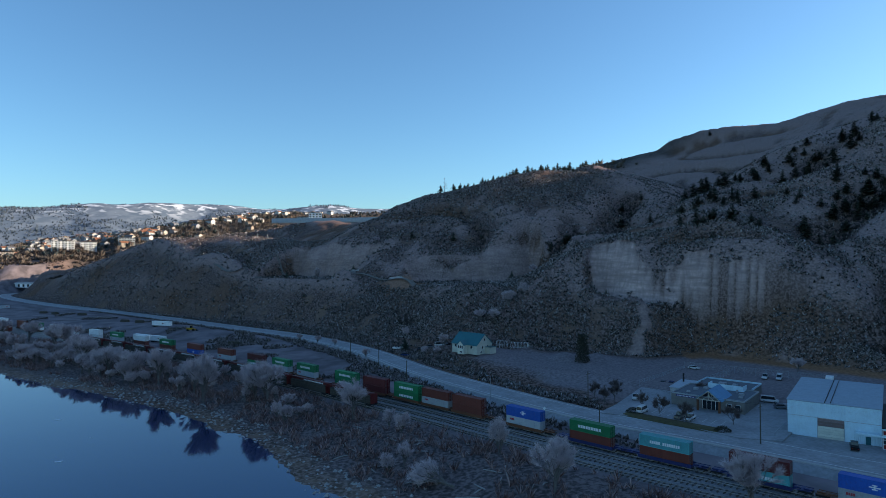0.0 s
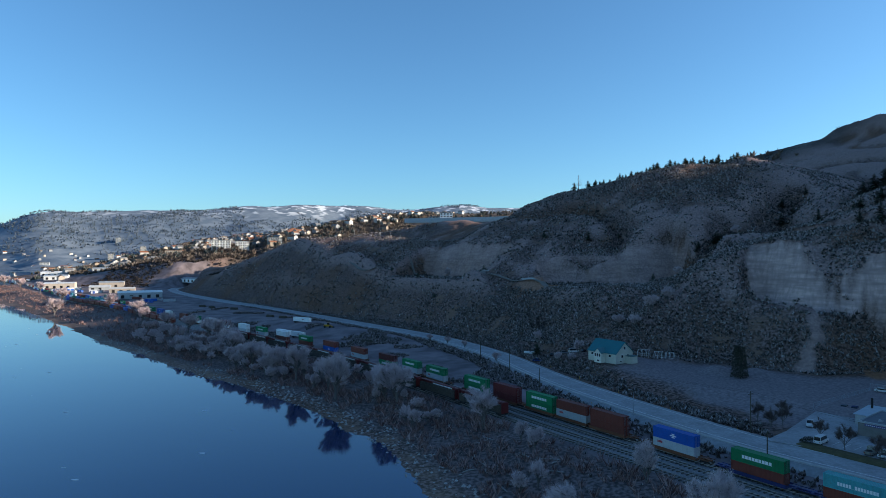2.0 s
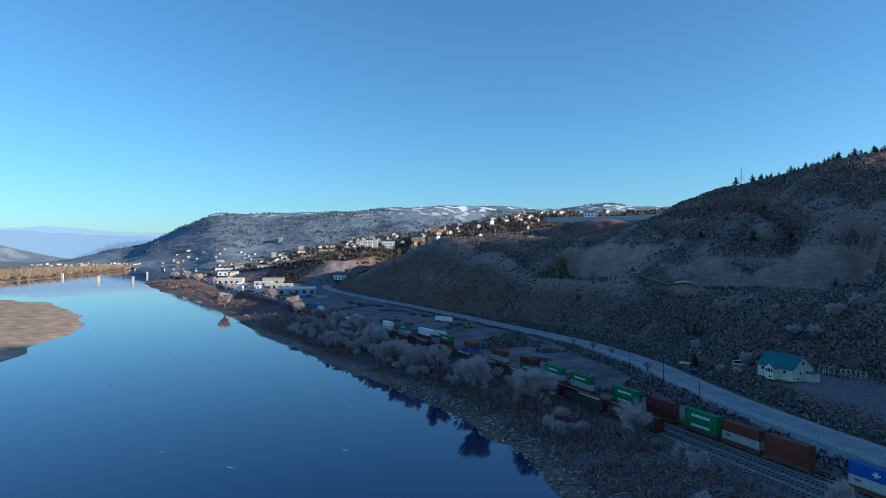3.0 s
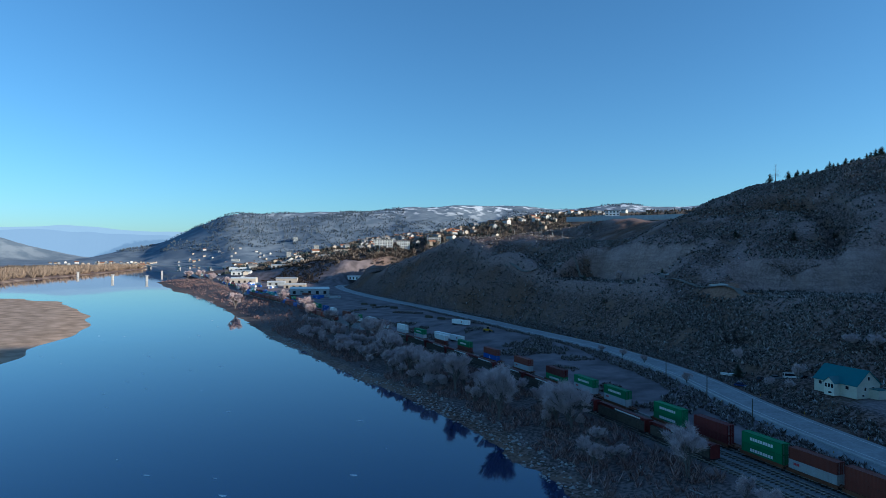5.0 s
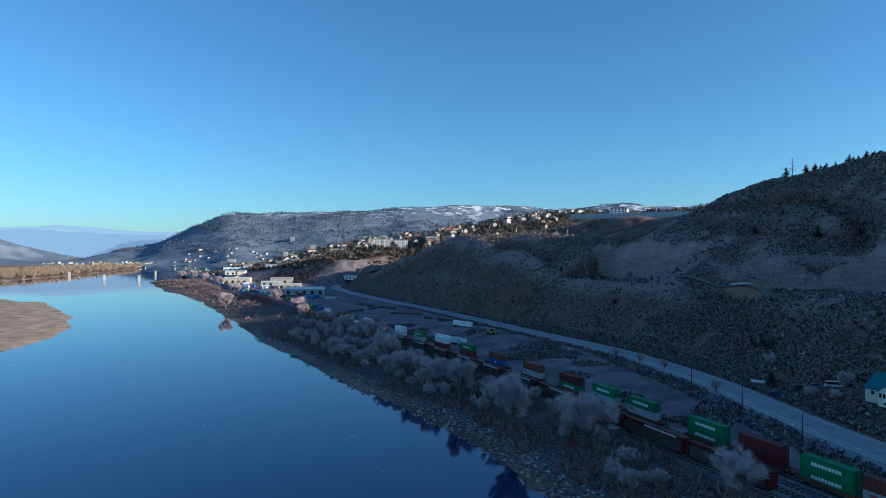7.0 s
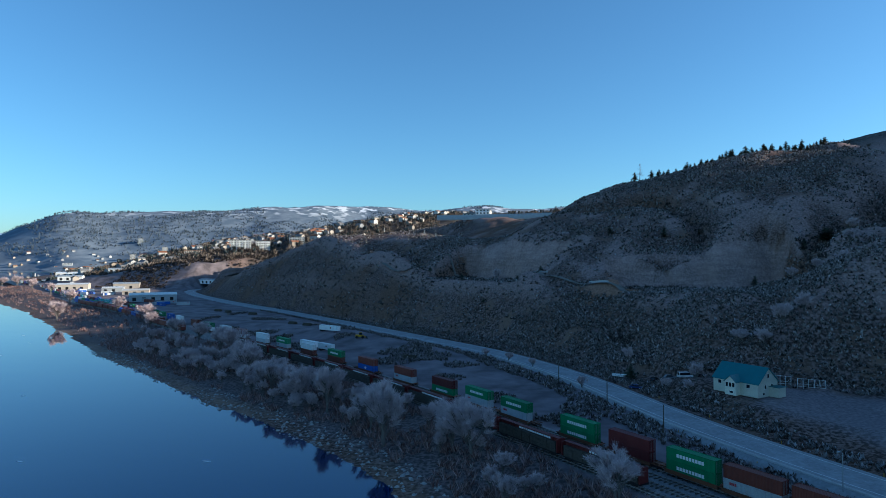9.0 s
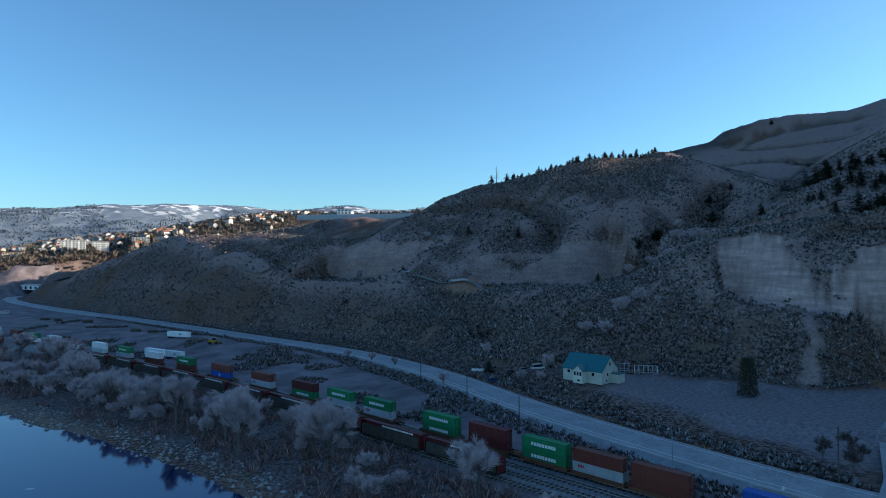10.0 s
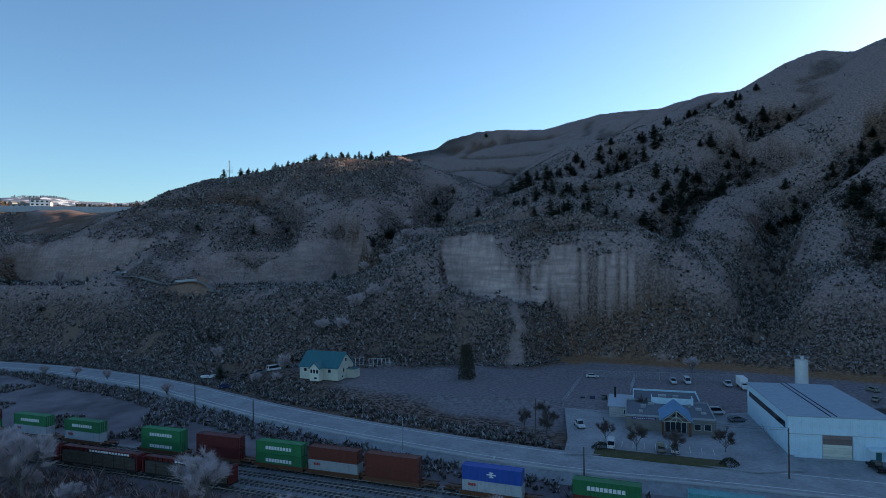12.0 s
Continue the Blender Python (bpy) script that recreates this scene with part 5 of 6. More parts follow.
trees = [bare_tree(11, 19, 0.85, 36, "leafless frosted cottonwood on the river bank"), bare_tree(12, 17, 1.0, 40, "wide leafless frosted tree on the river bank"), bare_tree(13, 19, 0.65, 22, "slender leafless pale birch on the bank")]
trees.append(bare_tree(14, 15, 1.1, 46, "dark leafless street tree in the parking lot", mat("dark_brown_twigs", (0.13, 0.095, 0.088), 0.95, vary=0.3, scale=0.6), "fine dark brown twigs", 0.014, 1.9))
used = [False] * 4
BANK = [
    (-29, 196, 1, 1.0), (-64, 223, 1, 1.25), (-70, 229, 0, 1.1), (-91, 233, 0, 1.2), (-100, 246, 1, 0.9), (-122, 262, 0, 1.1), (-138, 272, 2, 1.0), (-155, 284, 2, 1.0), (-147, 281, 0, 0.9), (-180, 308, 1, 1.1), (-190, 318, 0, 1.0),
    (-206, 338, 1, 1.2), (-223, 352, 1, 1.15), (24, 134, 1, 0.85), (14, 158, 2, 0.62), (62, 124, 1, 0.9), (-12, 176, 0, 0.5), (-440, 522, 1, 1.1), (-360, 460, 1, 1.2), (-466, 484, 0, 1.3), (-290, 405, 1, 1.0), (-330, 430, 0, 0.9), (-255, 378, 1, 1.0),
    (-560, 590, 1, 1.3), (-700, 700, 1, 1.2), (-900, 830, 1, 1.4), (-800, 765, 0, 1.3), (-990, 880, 1, 1.4),
    (-72, 350, 1, 0.6), (-60, 338, 0, 0.55), (-84, 360, 1, 0.6), (-38, 300, 1, 0.6), (-20, 330, 0, 0.8), (0, 292, 2, 0.8), (26, 312, 1, 1.0), (34, 318, 0, 1.1), (42, 322, 1, 1.0), (18, 316, 1, 0.9), (54, 207, 3, 0.85), (59, 213, 3, 0.8), (53, 216, 3, 0.8), (62, 221, 3, 0.8),
    (140, 243, 1, 0.8), (62, 193, 3, 0.8), (65, 185, 3, 0.95), (70, 178, 3, 1.0), (82.5, 175.5, 3, 0.95), (88, 210, 3, 0.8), (-3, 288, 1, 0.6), (-9, 296, 0, 0.6), (66, 402, 1, 0.9), (74, 410, 0, 0.9), (82, 400, 1, 1.0), (58, 392, 1, 0.8), (92, 420, 0, 0.9), (100, 440, 1, 1.0), (-96, 470, 2, 0.9), (-52, 480, 0, 0.8),
]
r = random.Random(77)
extra = []
while len(extra) < 30:
    x, y = r.uniform(-210, -8), r.uniform(130, 360)
    dd, rr = side_of(np.array([x]), np.array([y]), SHORE)[0], side_of(np.array([x]), np.array([y]), RAIL)[0]
    if 15 < dd < 40 and rr < -22:
        extra.append((x, y, r.randrange(3), r.uniform(0.28, 0.52)))
# the row of leafless trees behind the water's edge
while len(extra) < 92:
    x, y = r.uniform(-330, -10), r.uniform(150, 430)
    dd, rr = side_of(np.array([x]), np.array([y]), SHORE)[0], side_of(np.array([x]), np.array([y]), RAIL)[0]
    if 13 < dd < 36 and rr < -19 and vnoise(np.array([x]), np.array([y]), 30, 49)[0] > -0.35:
        extra.append((x, y, r.choice((0, 0, 1, 1, 2)), r.uniform(0.4, 0.72)))
BANK = BANK[:28] + extra + [(x, y, k, sc * 0.6) for x, y, k, sc in BANK[28:]]
for n, (x, y, k, sc) in enumerate(BANK):
    m = pose(x, y, LOT_Z if k == 3 and x > 61.5 and y < 215 else ground(x, y), 0, 0, n * 77 % 360) @ Matrix.Diagonal((sc, sc, sc * rng.uniform(0.9, 1.12), 1))
    if not used[k]:
        trees[k].matrix_basis, used[k] = m, True
    else:
        o = copy_thing(trees[k], m)
        o.matrix_basis = m
fallen = copy_thing(trees[2], pose(2, 142, ground(2, 142) + 0.6, 0, 74, 160))
fallen.matrix_basis = pose(2, 142, ground(2, 142) + 0.8, 0, 76, 160) @ Matrix.Scale(0.8, 4)
tagged(fallen, "pale fallen leafless tree lying on the bank")

pines = [conifer(21, 10), conifer(22, 7.5), conifer(23, 13)]
pused = [False] * 3


def put_pine(x, y, k, sc):
    m = pose(x, y, ground(x, y), 0, 0, rng.uniform(0, 360)) @ Matrix.Diagonal((sc * rng.uniform(1.3, 1.75), sc * 1.5, sc * rng.uniform(0.8, 1.0), 1))
    if not pused[k]:
        pines[k].matrix_basis, pused[k] = m, True
    else:
        copy_thing(pines[k], m).matrix_basis = m


far_pines = []


def along(pts, n, jitter, lo=0.6, hi=1.1, far=False):
    p = np.array(pts, float)
    for _ in range(n):
        k = rng.randrange(len(p) - 1)
        f = rng.random()
        x, y = p[k] * (1 - f) + p[k + 1] * f
        x, y, k, sc = x + rng.gauss(0, jitter), y + rng.gauss(0, jitter), rng.randrange(3), rng.uniform(lo, hi)
        if far:
            far_pines.append((x, y, k, sc))
        else:
            put_pine(x, y, k, sc)


along([(2, 597), (40, 598), (80, 600), (120, 612), (148, 622)], 88, 7, 0.35, 0.75)
along([(-70, 680), (2, 597)], 8, 5, 0.4, 0.8, True)
along([(90, 540), (20, 520), (-20, 540), (120, 560)], 26, 16, 0.4, 0.8, True)
along([(120, 480), (180, 590), (140, 540)], 14, 10, 0.5, 0.9, True)
along([(150, 440), (200, 440), (238, 432), (278, 427)], 34, 10, 0.6, 1.1)
along([(130, 335), (150, 322), (175, 330)], 12, 6, 0.5, 0.9)
along([(250, 385), (300, 430), (340, 390), (270, 350)], 40, 14, 0.5, 0.95)
along([(470, 575), (520, 700), (560, 850), (470, 900)], 60, 10, 0.6, 1.1, True)
along([(350, 500), (420, 600), (440, 480)], 34, 18, 0.6, 1.0, True)
along([(247, 293), (287, 312), (307, 300), (345, 296)], 34, 8, 0.5, 0.95)
along([(200, 320), (240, 345), (263, 352), (291, 361), (336, 363)], 34, 8, 0.5, 1.0)
along([(80, 440), (99, 462), (123, 469), (159, 523)], 26, 7, 0.45, 0.85)
along([(245, 244), (268, 262), (288, 278)], 14, 5, 0.6, 1.0)
along([(139, 379), (160, 378), (198, 377), (205, 340)], 16, 6, 0.5, 0.9)
along([(215, 330), (250, 370)], 14, 7, 0.6, 1.1)
along([(-200, 640), (-150, 690), (-230, 690)], 12, 8, 0.7, 1.1, True)
for x, y, k, sc in ((46, 412, 1, 1.1), (400, 915, 0, 0.9), (-82, 462, 1, 0.6), (-120, 470, 1, 0.7), (-150, 500, 0, 0.5), (-100, 440, 1, 0.5), (-66, 452, 1, 0.6), (8, 470, 2, 0.6), (-24, 478, 0, 0.7), (30, 480, 1, 0.7), (-95, 775, 2, 0.9), (-20, 318, 0, 0.7)):
    put_pine(x, y, k, sc)

fv, ff = [], []
for x, y, k, sc in far_pines:
    me = pines[k].children[1].data
    co = np.empty(len(me.vertices) * 3)
    me.vertices.foreach_get("co", co)
    a = rng.uniform(0, 6.28)
    co = co.reshape(-1, 3) * sc
    co = np.stack([co[:, 0] * math.cos(a) - co[:, 1] * math.sin(a) + x, co[:, 0] * math.sin(a) + co[:, 1] * math.cos(a) + y, co[:, 2] + ground(x, y)], 1)
    ff.append(np.arange(len(co)).reshape(-1, 3) + sum(len(v) for v in fv))
    fv.append(co)
stuff("far_pines", np.vstack(fv), np.vstack(ff), NEEDLE, "scattered dark pines on the upper slopes", "pines")

snag = thing("dead_tree", "tall bare dead tree on the ridge", "tree", pose(2, 591, ground(2, 591)))
bm = bmesh.new()
rod(bm, (0, 0, -0.5), (0.3, 0, 15), 0.35, 0.06, 6)
r = random.Random(4)
for k in range(46):
    z = r.uniform(4, 14.5)
    a = r.uniform(0, 6.28)
    ln = (16 - z) * 0.28 + 0.6
    rod(bm, (0.02 * z, 0, z), (0.02 * z + math.cos(a) * ln, math.sin(a) * ln, z + r.uniform(-0.3, 1.0)), 0.07, 0.02, 3)
part("trunk", bm, BARK, snag)


# the dark clipped conifer at the back of the gravel field
col = thing("columnar_evergreen", "dark dense columnar evergreen at the field's back", "tree", pose(61, 270, ground(61, 270)))
bm = bmesh.new()
r = random.Random(9)
for k in range(4200):
    z = r.uniform(0.0, 12)
    rad = (3.3 - 1.5 * z / 12) * math.sqrt(r.random()) * 1.05
    a = r.uniform(0, 6.28)
    c = Vector((math.cos(a) * rad, math.sin(a) * rad, z))
    vs = [bm.verts.new(c + Vector((r.uniform(-0.3, 0.3), r.uniform(-0.3, 0.3), r.uniform(-0.2, 0.5)))) for _ in range(3)]
    bm.faces.new(vs)
part("crown", bm, HEDGE, col)
bm = bmesh.new()
rod(bm, (0, 0, -0.3), (0, 0, 10), 0.25, 0.05, 6)
part("trunk", bm, BARK, col)


def tufts(name, X, Y, Z, size, per, flat, material, label, category, seed, lean=0.5):
    """Many small clumps, each of a few ragged blades fanned round its middle."""
    g = np.random.default_rng(seed)
    n = len(X)
    N = n * per
    a = g.uniform(0, 2 * np.pi, N)
    sz = np.repeat(size, per) * g.uniform(0.6, 1.2, N)
    cx, cy, cz = np.repeat(X, per), np.repeat(Y, per), np.repeat(Z, per)
    out = sz * g.uniform(0.1, lean, N)
    bx, by = cx + np.cos(a) * out * 0.5, cy + np.sin(a) * out * 0.5
    w = sz * flat
    b = a + g.uniform(1.1, 2.0, N)
    v0 = np.stack([bx - np.cos(b) * w, by - np.sin(b) * w, cz + sz * g.uniform(-0.1, 0.25, N)], 1)
    v1 = np.stack([bx + np.cos(b) * w, by + np.sin(b) * w, cz + sz * g.uniform(-0.1, 0.25, N)], 1)
    v2 = np.stack([cx + np.cos(a) * (out + sz * 0.3), cy + np.sin(a) * (out + sz * 0.3), cz + sz * g.uniform(0.5, 1.0, N)], 1)
    v = np.stack([v0, v1, v2], 1).reshape(-1, 3)
    f = np.arange(3 * N).reshape(-1, 3)
    return stuff(name, v, f, material, label, category)


def scatter(x0, x1, y0, y1, n, seed, keep):
    g = np.random.default_rng(seed)
    X, Y = g.uniform(x0, x1, n), g.uniform(y0, y1, n)
    Z, cov = land(X, Y)
    k = keep(X, Y, Z, cov, g)
    return X[k], Y[k], Z[k], g.uniform(0.7, 1.5, k.sum())


def on_hill(X, Y, Z, cov, g):
    dt = side_of(X, Y, TOE)
    return (dt > -2) & (cov["clay"] < 0.5) & (g.random(len(X)) < np.where(vnoise(X, Y, 26, 40) + 0.5 * vnoise(X, Y, 9, 45) > -0.1, 1.0, 0.22)) & (cov["straw"] < 0.5) & ((X < 150) | (Z < 70 + 12 * vnoise(X, Y, 18, 50)) | (g.random(len(X)) < 0.5))


def hollows(X, Y, Z, cov, g):
    draw = np.min([line_near(X, Y, pts)[0] for _, _, pts in DRAWS], axis=0) + 4 * vnoise(X, Y, 12, 46)
    return (side_of(X, Y, TOE) > 12) & ((bulge(X, Y, Z, 14) < -2.3) | (draw < 9)) & (cov["clay"] < 0.5)


SHRUB = mat("bare_gully_shrub", (0.06, 0.047, 0.042), 0.95, vary=0.4, scale=0.2)
gully_X = scatter(-170, 480, 240, 760, 52000, 59, hollows)
X, Y, Z, S = gully_X
tufts("gully_shrubs", X, Y, Z, S * 2.0, 12, 0.08, SHRUB, "dark leafless shrubs filling the gullies", "shrubs", 68, 0.5)
X, Y, Z, S = scatter(-170, 330, 240, 640, 80000, 51, on_hill)
tufts("sagebrush", X, Y, Z, S * 1.08, 8, 0.42, SAGE, "frost-grey sagebrush scattered over the slopes", "sagebrush", 61)
X, Y, Z, S = scatter(-80, 340, 120, 420, 95000, 60, on_hill)
tufts("sagebrush", X, Y, Z, S * 0.8, 8, 0.42, SAGE, "dense frost-grey sagebrush on the lower slopes", "sagebrush", 69)
X, Y, Z, S = scatter(-450, -170, 420, 900, 24000, 52, on_hill)
tufts("sagebrush", X, Y, Z, S * 1.2, 6, 0.45, SAGE, "frost-grey sagebrush on the far bench", "sagebrush", 62)
X, Y, Z, S = scatter(200, 600, 250, 1000, 26000, 53, on_hill)
tufts("sagebrush", X, Y, Z, S * 0.7, 6, 0.45, SAGE, "frost-grey sagebrush on the upper hills", "sagebrush", 63)


def roadside(X, Y, Z, cov, g):
    dr, _, _ = line_near(X, Y, ROAD)
    rr = side_of(X, Y, RAIL)
    return (dr > 9) & (rr > 7) & (side_of(X, Y, TOE) < 0) & ((dr < 19) | ((vnoise(X, Y, 14, 41) > 0.35) & (side_of(X, Y, ROAD) < 0))) & (X < 52)


X, Y, Z, S = scatter(-320, 60, 150, 560, 80000, 54, roadside)
tufts("roadside_brush", X, Y, Z, S * 1.05, 10, 0.36, ROADBRUSH, "low grey-brown brush beside road and tracks", "brush", 64)


def bank_brush(X, Y, Z, cov, g):
    ds = side_of(X, Y, SHORE)
    rr = side_of(X, Y, RAIL)
    return (ds > 9) & (rr < -16.5) & (g.random(len(X)) < np.where(X < -230, 0.7, np.where(X < -20, 0.95, 0.55))) & (vnoise(X, Y, 12, 42) > -0.5)


X, Y, Z, S = scatter(-330, 110, 60, 420, 40000, 55, bank_brush)
tufts("willow_thicket", X, Y, Z, S * 2.1, 14, 0.035, WILLOW, "dense red-brown leafless willow thicket", "willows", 65, 0.45)
X, Y, Z, S = scatter(-1040, -330, 350, 900, 22000, 56, bank_brush)
tufts("willow_thicket", X, Y, Z, S * 2.2, 10, 0.06, WILLOW, "leafless brown brush on the far bank", "willows", 66, 0.45)
X, Y, Z, S = scatter(-330, 110, 60, 420, 4500, 57, bank_brush)
tufts("bank_grass", X, Y, Z, S * 0.9, 8, 0.25, SAGE, "dry pale grass on the river bank", "grass", 67)


def riprap(X, Y, Z, cov, g):
    ds = side_of(X, Y, SHORE) + 2.5 * vnoise(X, Y, 23, 1)
    return (ds > -1) & (ds < np.where(vnoise(X, Y, 40, 43) > -0.2, 12, 3)) & (g.random(len(X)) < 0.8)


X, Y, Z, S = scatter(-330, 60, 90, 400, 40000, 58, riprap)
g = np.random.default_rng(5)
ico = np.array([(0, 0, 0.8), (0.9, 0, 0.1), (0.28, 0.85, 0.1), (-0.73, 0.53, 0.1), (-0.73, -0.53, 0.1), (0.28, -0.85, 0.1)])
tri = np.array([(0, 1, 2), (0, 2, 3), (0, 3, 4), (0, 4, 5), (0, 5, 1)])
sc = (S * g.uniform(0.15, 0.62, len(S)))[:, None, None]
v = np.stack([X, Y, Z - 0.05], 1)[:, None, :] + ico[None] * sc * g.uniform(0.7, 1.3, (len(S), 6, 3))
f = (tri[None] + (np.arange(len(S)) * 6)[:, None, None]).reshape(-1, 3)
stuff("riprap_stones", v.reshape(-1, 3), f, ROCK, "grey broken stones along the water's edge", "stones")

for k in range(26):
    x, y = rng.uniform(-30, 40), 0
    y = 150 - x * 0.95 + rng.uniform(-12, 14)
    e = thing("driftwood", "pale weathered driftwood log on the bank", "log", pose(x, y, ground(x, y) + 0.15, 0, rng.uniform(-6, 6), rng.uniform(0, 180)), "driftwood logs")
    bm = bmesh.new()
    ln = rng.uniform(1.0, 3.2)
    rod(bm, (-ln, 0, 0), (0, 0.15, 0.1), 0.12, 0.2, 6)
    rod(bm, (0, 0.15, 0.1), (ln, -0.1, 0), 0.2, 0.1, 6)
    part("log", bm, ROCK, e)

for x, y in ((58.5, 190), (76.5, 169)):
    e = thing("shrub", "low dark evergreen shrub at the lot entrance", "shrub", pose(x, y, LOT_Z), "lot shrubs")
    bm = bmesh.new()
    r = random.Random(int(x))
    for k in range(900):
        a, q = r.uniform(0, 6.28), math.sqrt(r.random())
        z = 1.5 * (1 - q * q) * r.uniform(0.5, 1.05)
        c = Vector((math.cos(a) * 2.4 * q, math.sin(a) * 1.8 * q, z))
        bm.faces.new([bm.verts.new(c + Vector((r.uniform(-0.2, 0.2), r.uniform(-0.2, 0.2), r.uniform(-0.15, 0.2)))) for _ in range(3)])
    part("foliage", bm, HEDGE, e)

g = np.random.default_rng(12)
n = 160
X, Y = g.uniform(-420, -60, n), g.uniform(90, 520, n)
k = side_of(X, Y, SHORE) < -12
X, Y = X[k], Y[k]
a = np.linspace(0, 2 * np.pi, 7)[:-1]
rad = g.uniform(0.15, 0.9, (len(X), 1)) * g.uniform(0.5, 1.2, (len(X), 6))
v = np.stack([X[:, None] + np.cos(a) * rad * 1.6, Y[:, None] + np.sin(a) * rad * 0.8, np.full(rad.shape, 0.03)], -1).reshape(-1, 3)
stuff("floating_ice", v, np.arange(len(v)).reshape(-1, 6), ICE, "small thin ice flakes drifting on the river", "ice")

# ---------------------------------------------------------------- town, bridge and distance
TOWNWALLS = [paint_mat(n, c, 0.8, 0.1) for n, c in (("warm_stucco", (0.46, 0.4, 0.34)), ("pale_siding", (0.52, 0.51, 0.49)), ("tan_siding", (0.3, 0.25, 0.2)), ("grey_siding", (0.27, 0.28, 0.29)))]
TOWNROOFS = [mat(n, c, 0.9) for n, c in (("brown_shingle", (0.12, 0.08, 0.06)), ("grey_shingle", (0.16, 0.16, 0.17)), ("red_tile", (0.22, 0.09, 0.05)))]


def town_house(wall_m, roof_m, w, d, h):
    e = thing("town_house", "sunlit gabled house on the far slope", "house", group="houses of the town")
    bm = bmesh.new()
    prism(bm, [(-d / 2, -2), (d / 2, -2), (d / 2, h), (0, h + d * 0.28), (-d / 2, h)], -w / 2, w / 2)
    part("wall", bm, wall_m, e)
    bm = bmesh.new()
    gable_roof(bm, -w / 2, w / 2, -d / 2, d / 2, h, h + d * 0.28, 0.5, 0.25)
    part("roof", bm, roof_m, e)
    return e


hp = [town_house(TOWNWALLS[k % 4], TOWNROOFS[k % 3], 11 + 3 * (k % 3), 9 + k % 2 * 2, 5 + k % 3) for k in range(8)]
hused = [False] * 8
far_houses = []
r = random.Random(31)
count = 0
# the town follows a low ridge up from the river
TOWNLINE = [(-900, 1110), (-760, 1080), (-670, 1050), (-640, 1110), (-590, 1190), (-560, 1290), (-520, 1400), (-470, 1500), (-450, 1600), (-340, 1780)]
TERRACE = [(-1150, 1470), (-950, 1490), (-800, 1590), (-650, 1740), (-480, 1880)]
while count < 950:
    k = r.randrange(len(TOWNLINE) - 1)
    f = r.random()
    x = TOWNLINE[k][0] * (1 - f) + TOWNLINE[k + 1][0] * f + r.gauss(-45, 95)
    y = TOWNLINE[k][1] * (1 - f) + TOWNLINE[k + 1][1] * f + r.gauss(30, 105)
    if r.random() < 0.42:
        k = r.randrange(len(TERRACE) - 1)
        x = TERRACE[k][0] * (1 - f) + TERRACE[k + 1][0] * f + r.gauss(0, 70)
        y = TERRACE[k][1] * (1 - f) + TERRACE[k + 1][1] * f + r.gauss(-60, 80)
    elif r.random() < 0.5:
        x, y = r.uniform(-2700, -1050), r.uniform(1500, 2500)
    z = ground(x, y)
    if z < 3 or (y < 1080 and -800 < x < -560):
        continue
    if side_of(np.array([x]), np.array([y]), [(-1000, 960), (-560, 960), (-250, 860), (100, 800)])[0] > 0 and x > -250 and y < 1000:
        continue
    k = r.randrange(8)
    m = pose(x, y, z, 0, 0, r.choice((-30, 60, -20, 70)) + r.uniform(-8, 8))
    if not hused[k]:
        hp[k].matrix_basis, hused[k] = m, True
    elif count >= 300:
        far_houses.append((k, m))
    else:
        copy_thing(hp[k], m)
    count += 1


# the houses past the first three hundred
hv, hf, hm = [], [], []
for k, m in far_houses:
    for q, ob in enumerate(hp[k].children):
        b = len(hv)
        hv += [tuple(m @ v.co) for v in ob.data.vertices]
        hf += [tuple(b + i for i in f.vertices) for f in ob.data.polygons]
        hm += [k % 4 if ob.data.materials[0] in TOWNWALLS else 4 + k % 3] * len(ob.data.polygons)
rest = stuff("town_houses", hv, hf, TOWNWALLS[0], "small gabled houses scattered over the far town", "houses")
for mm in TOWNWALLS[1:] + TOWNROOFS:
    rest.data.materials.append(mm)
rest.data.polygons.foreach_set("material_index", hm)


def block(name, label, x, y, rz, w, d, storeys, wall_m, roof_m, zz=None, bays=None):
    """A flat-roofed building with rows of windows and balconies."""
    e = thing(name, label, "building", pose(x, y, ground(x, y) if zz is None else zz, 0, 0, rz), "blocks of the town")
    h = storeys * 3.1
    boxes("wall", wall_m, e, (-w / 2, w / 2, -d / 2, d / 2, -4, h))
    boxes("roof", roof_m, e, (-w / 2 - 0.4, w / 2 + 0.4, -d / 2 - 0.4, d / 2 + 0.4, h, h + 0.5))
    n = bays or max(2, int(w / 5))
    for s in range(storeys):
        for k in range(n):
            x0 = -w / 2 + (k + 0.25) * w / n
            f = boxes("window", GLASS, e, (x0, x0 + w / n * 0.5, -d / 2 - 0.08, -d / 2, s * 3.1 + 0.9, s * 3.1 + 2.4))
            if k % 2 == 0 and storeys > 3:
                boxes("balcony", wall_m, e, (x0 - 0.4, x0 + w / n * 0.5 + 0.4, -d / 2 - 1.4, -d / 2 - 0.09, s * 3.1 - 0.1, s * 3.1 + 0.9))
    return e


block("apartment_block", "white five-storey apartment block on the hillside", -640, 1032, 32, 34, 16, 5, WHITE, ROOFGREY, bays=7)
block("apartment_block", "white five-storey apartment block on the hillside", -612, 1058, 32, 24, 16, 5, WHITE, ROOFGREY, bays=6)
block("apartment_block", "grey and white apartment block on the hillside", -560, 1085, 32, 26, 16, 4, GREY, ROOFGREY, bays=6)
block("apartment_block", "warm-toned low apartment terrace in sunlight", -940, 1170, 32, 40, 14, 3, TOWNWALLS[0], TOWNROOFS[2], bays=8)
block("apartment_block", "warm-toned low apartment terrace in sunlight", -860, 1200, 32, 34, 14, 3, TOWNWALLS[0], TOWNROOFS[2], bays=8)
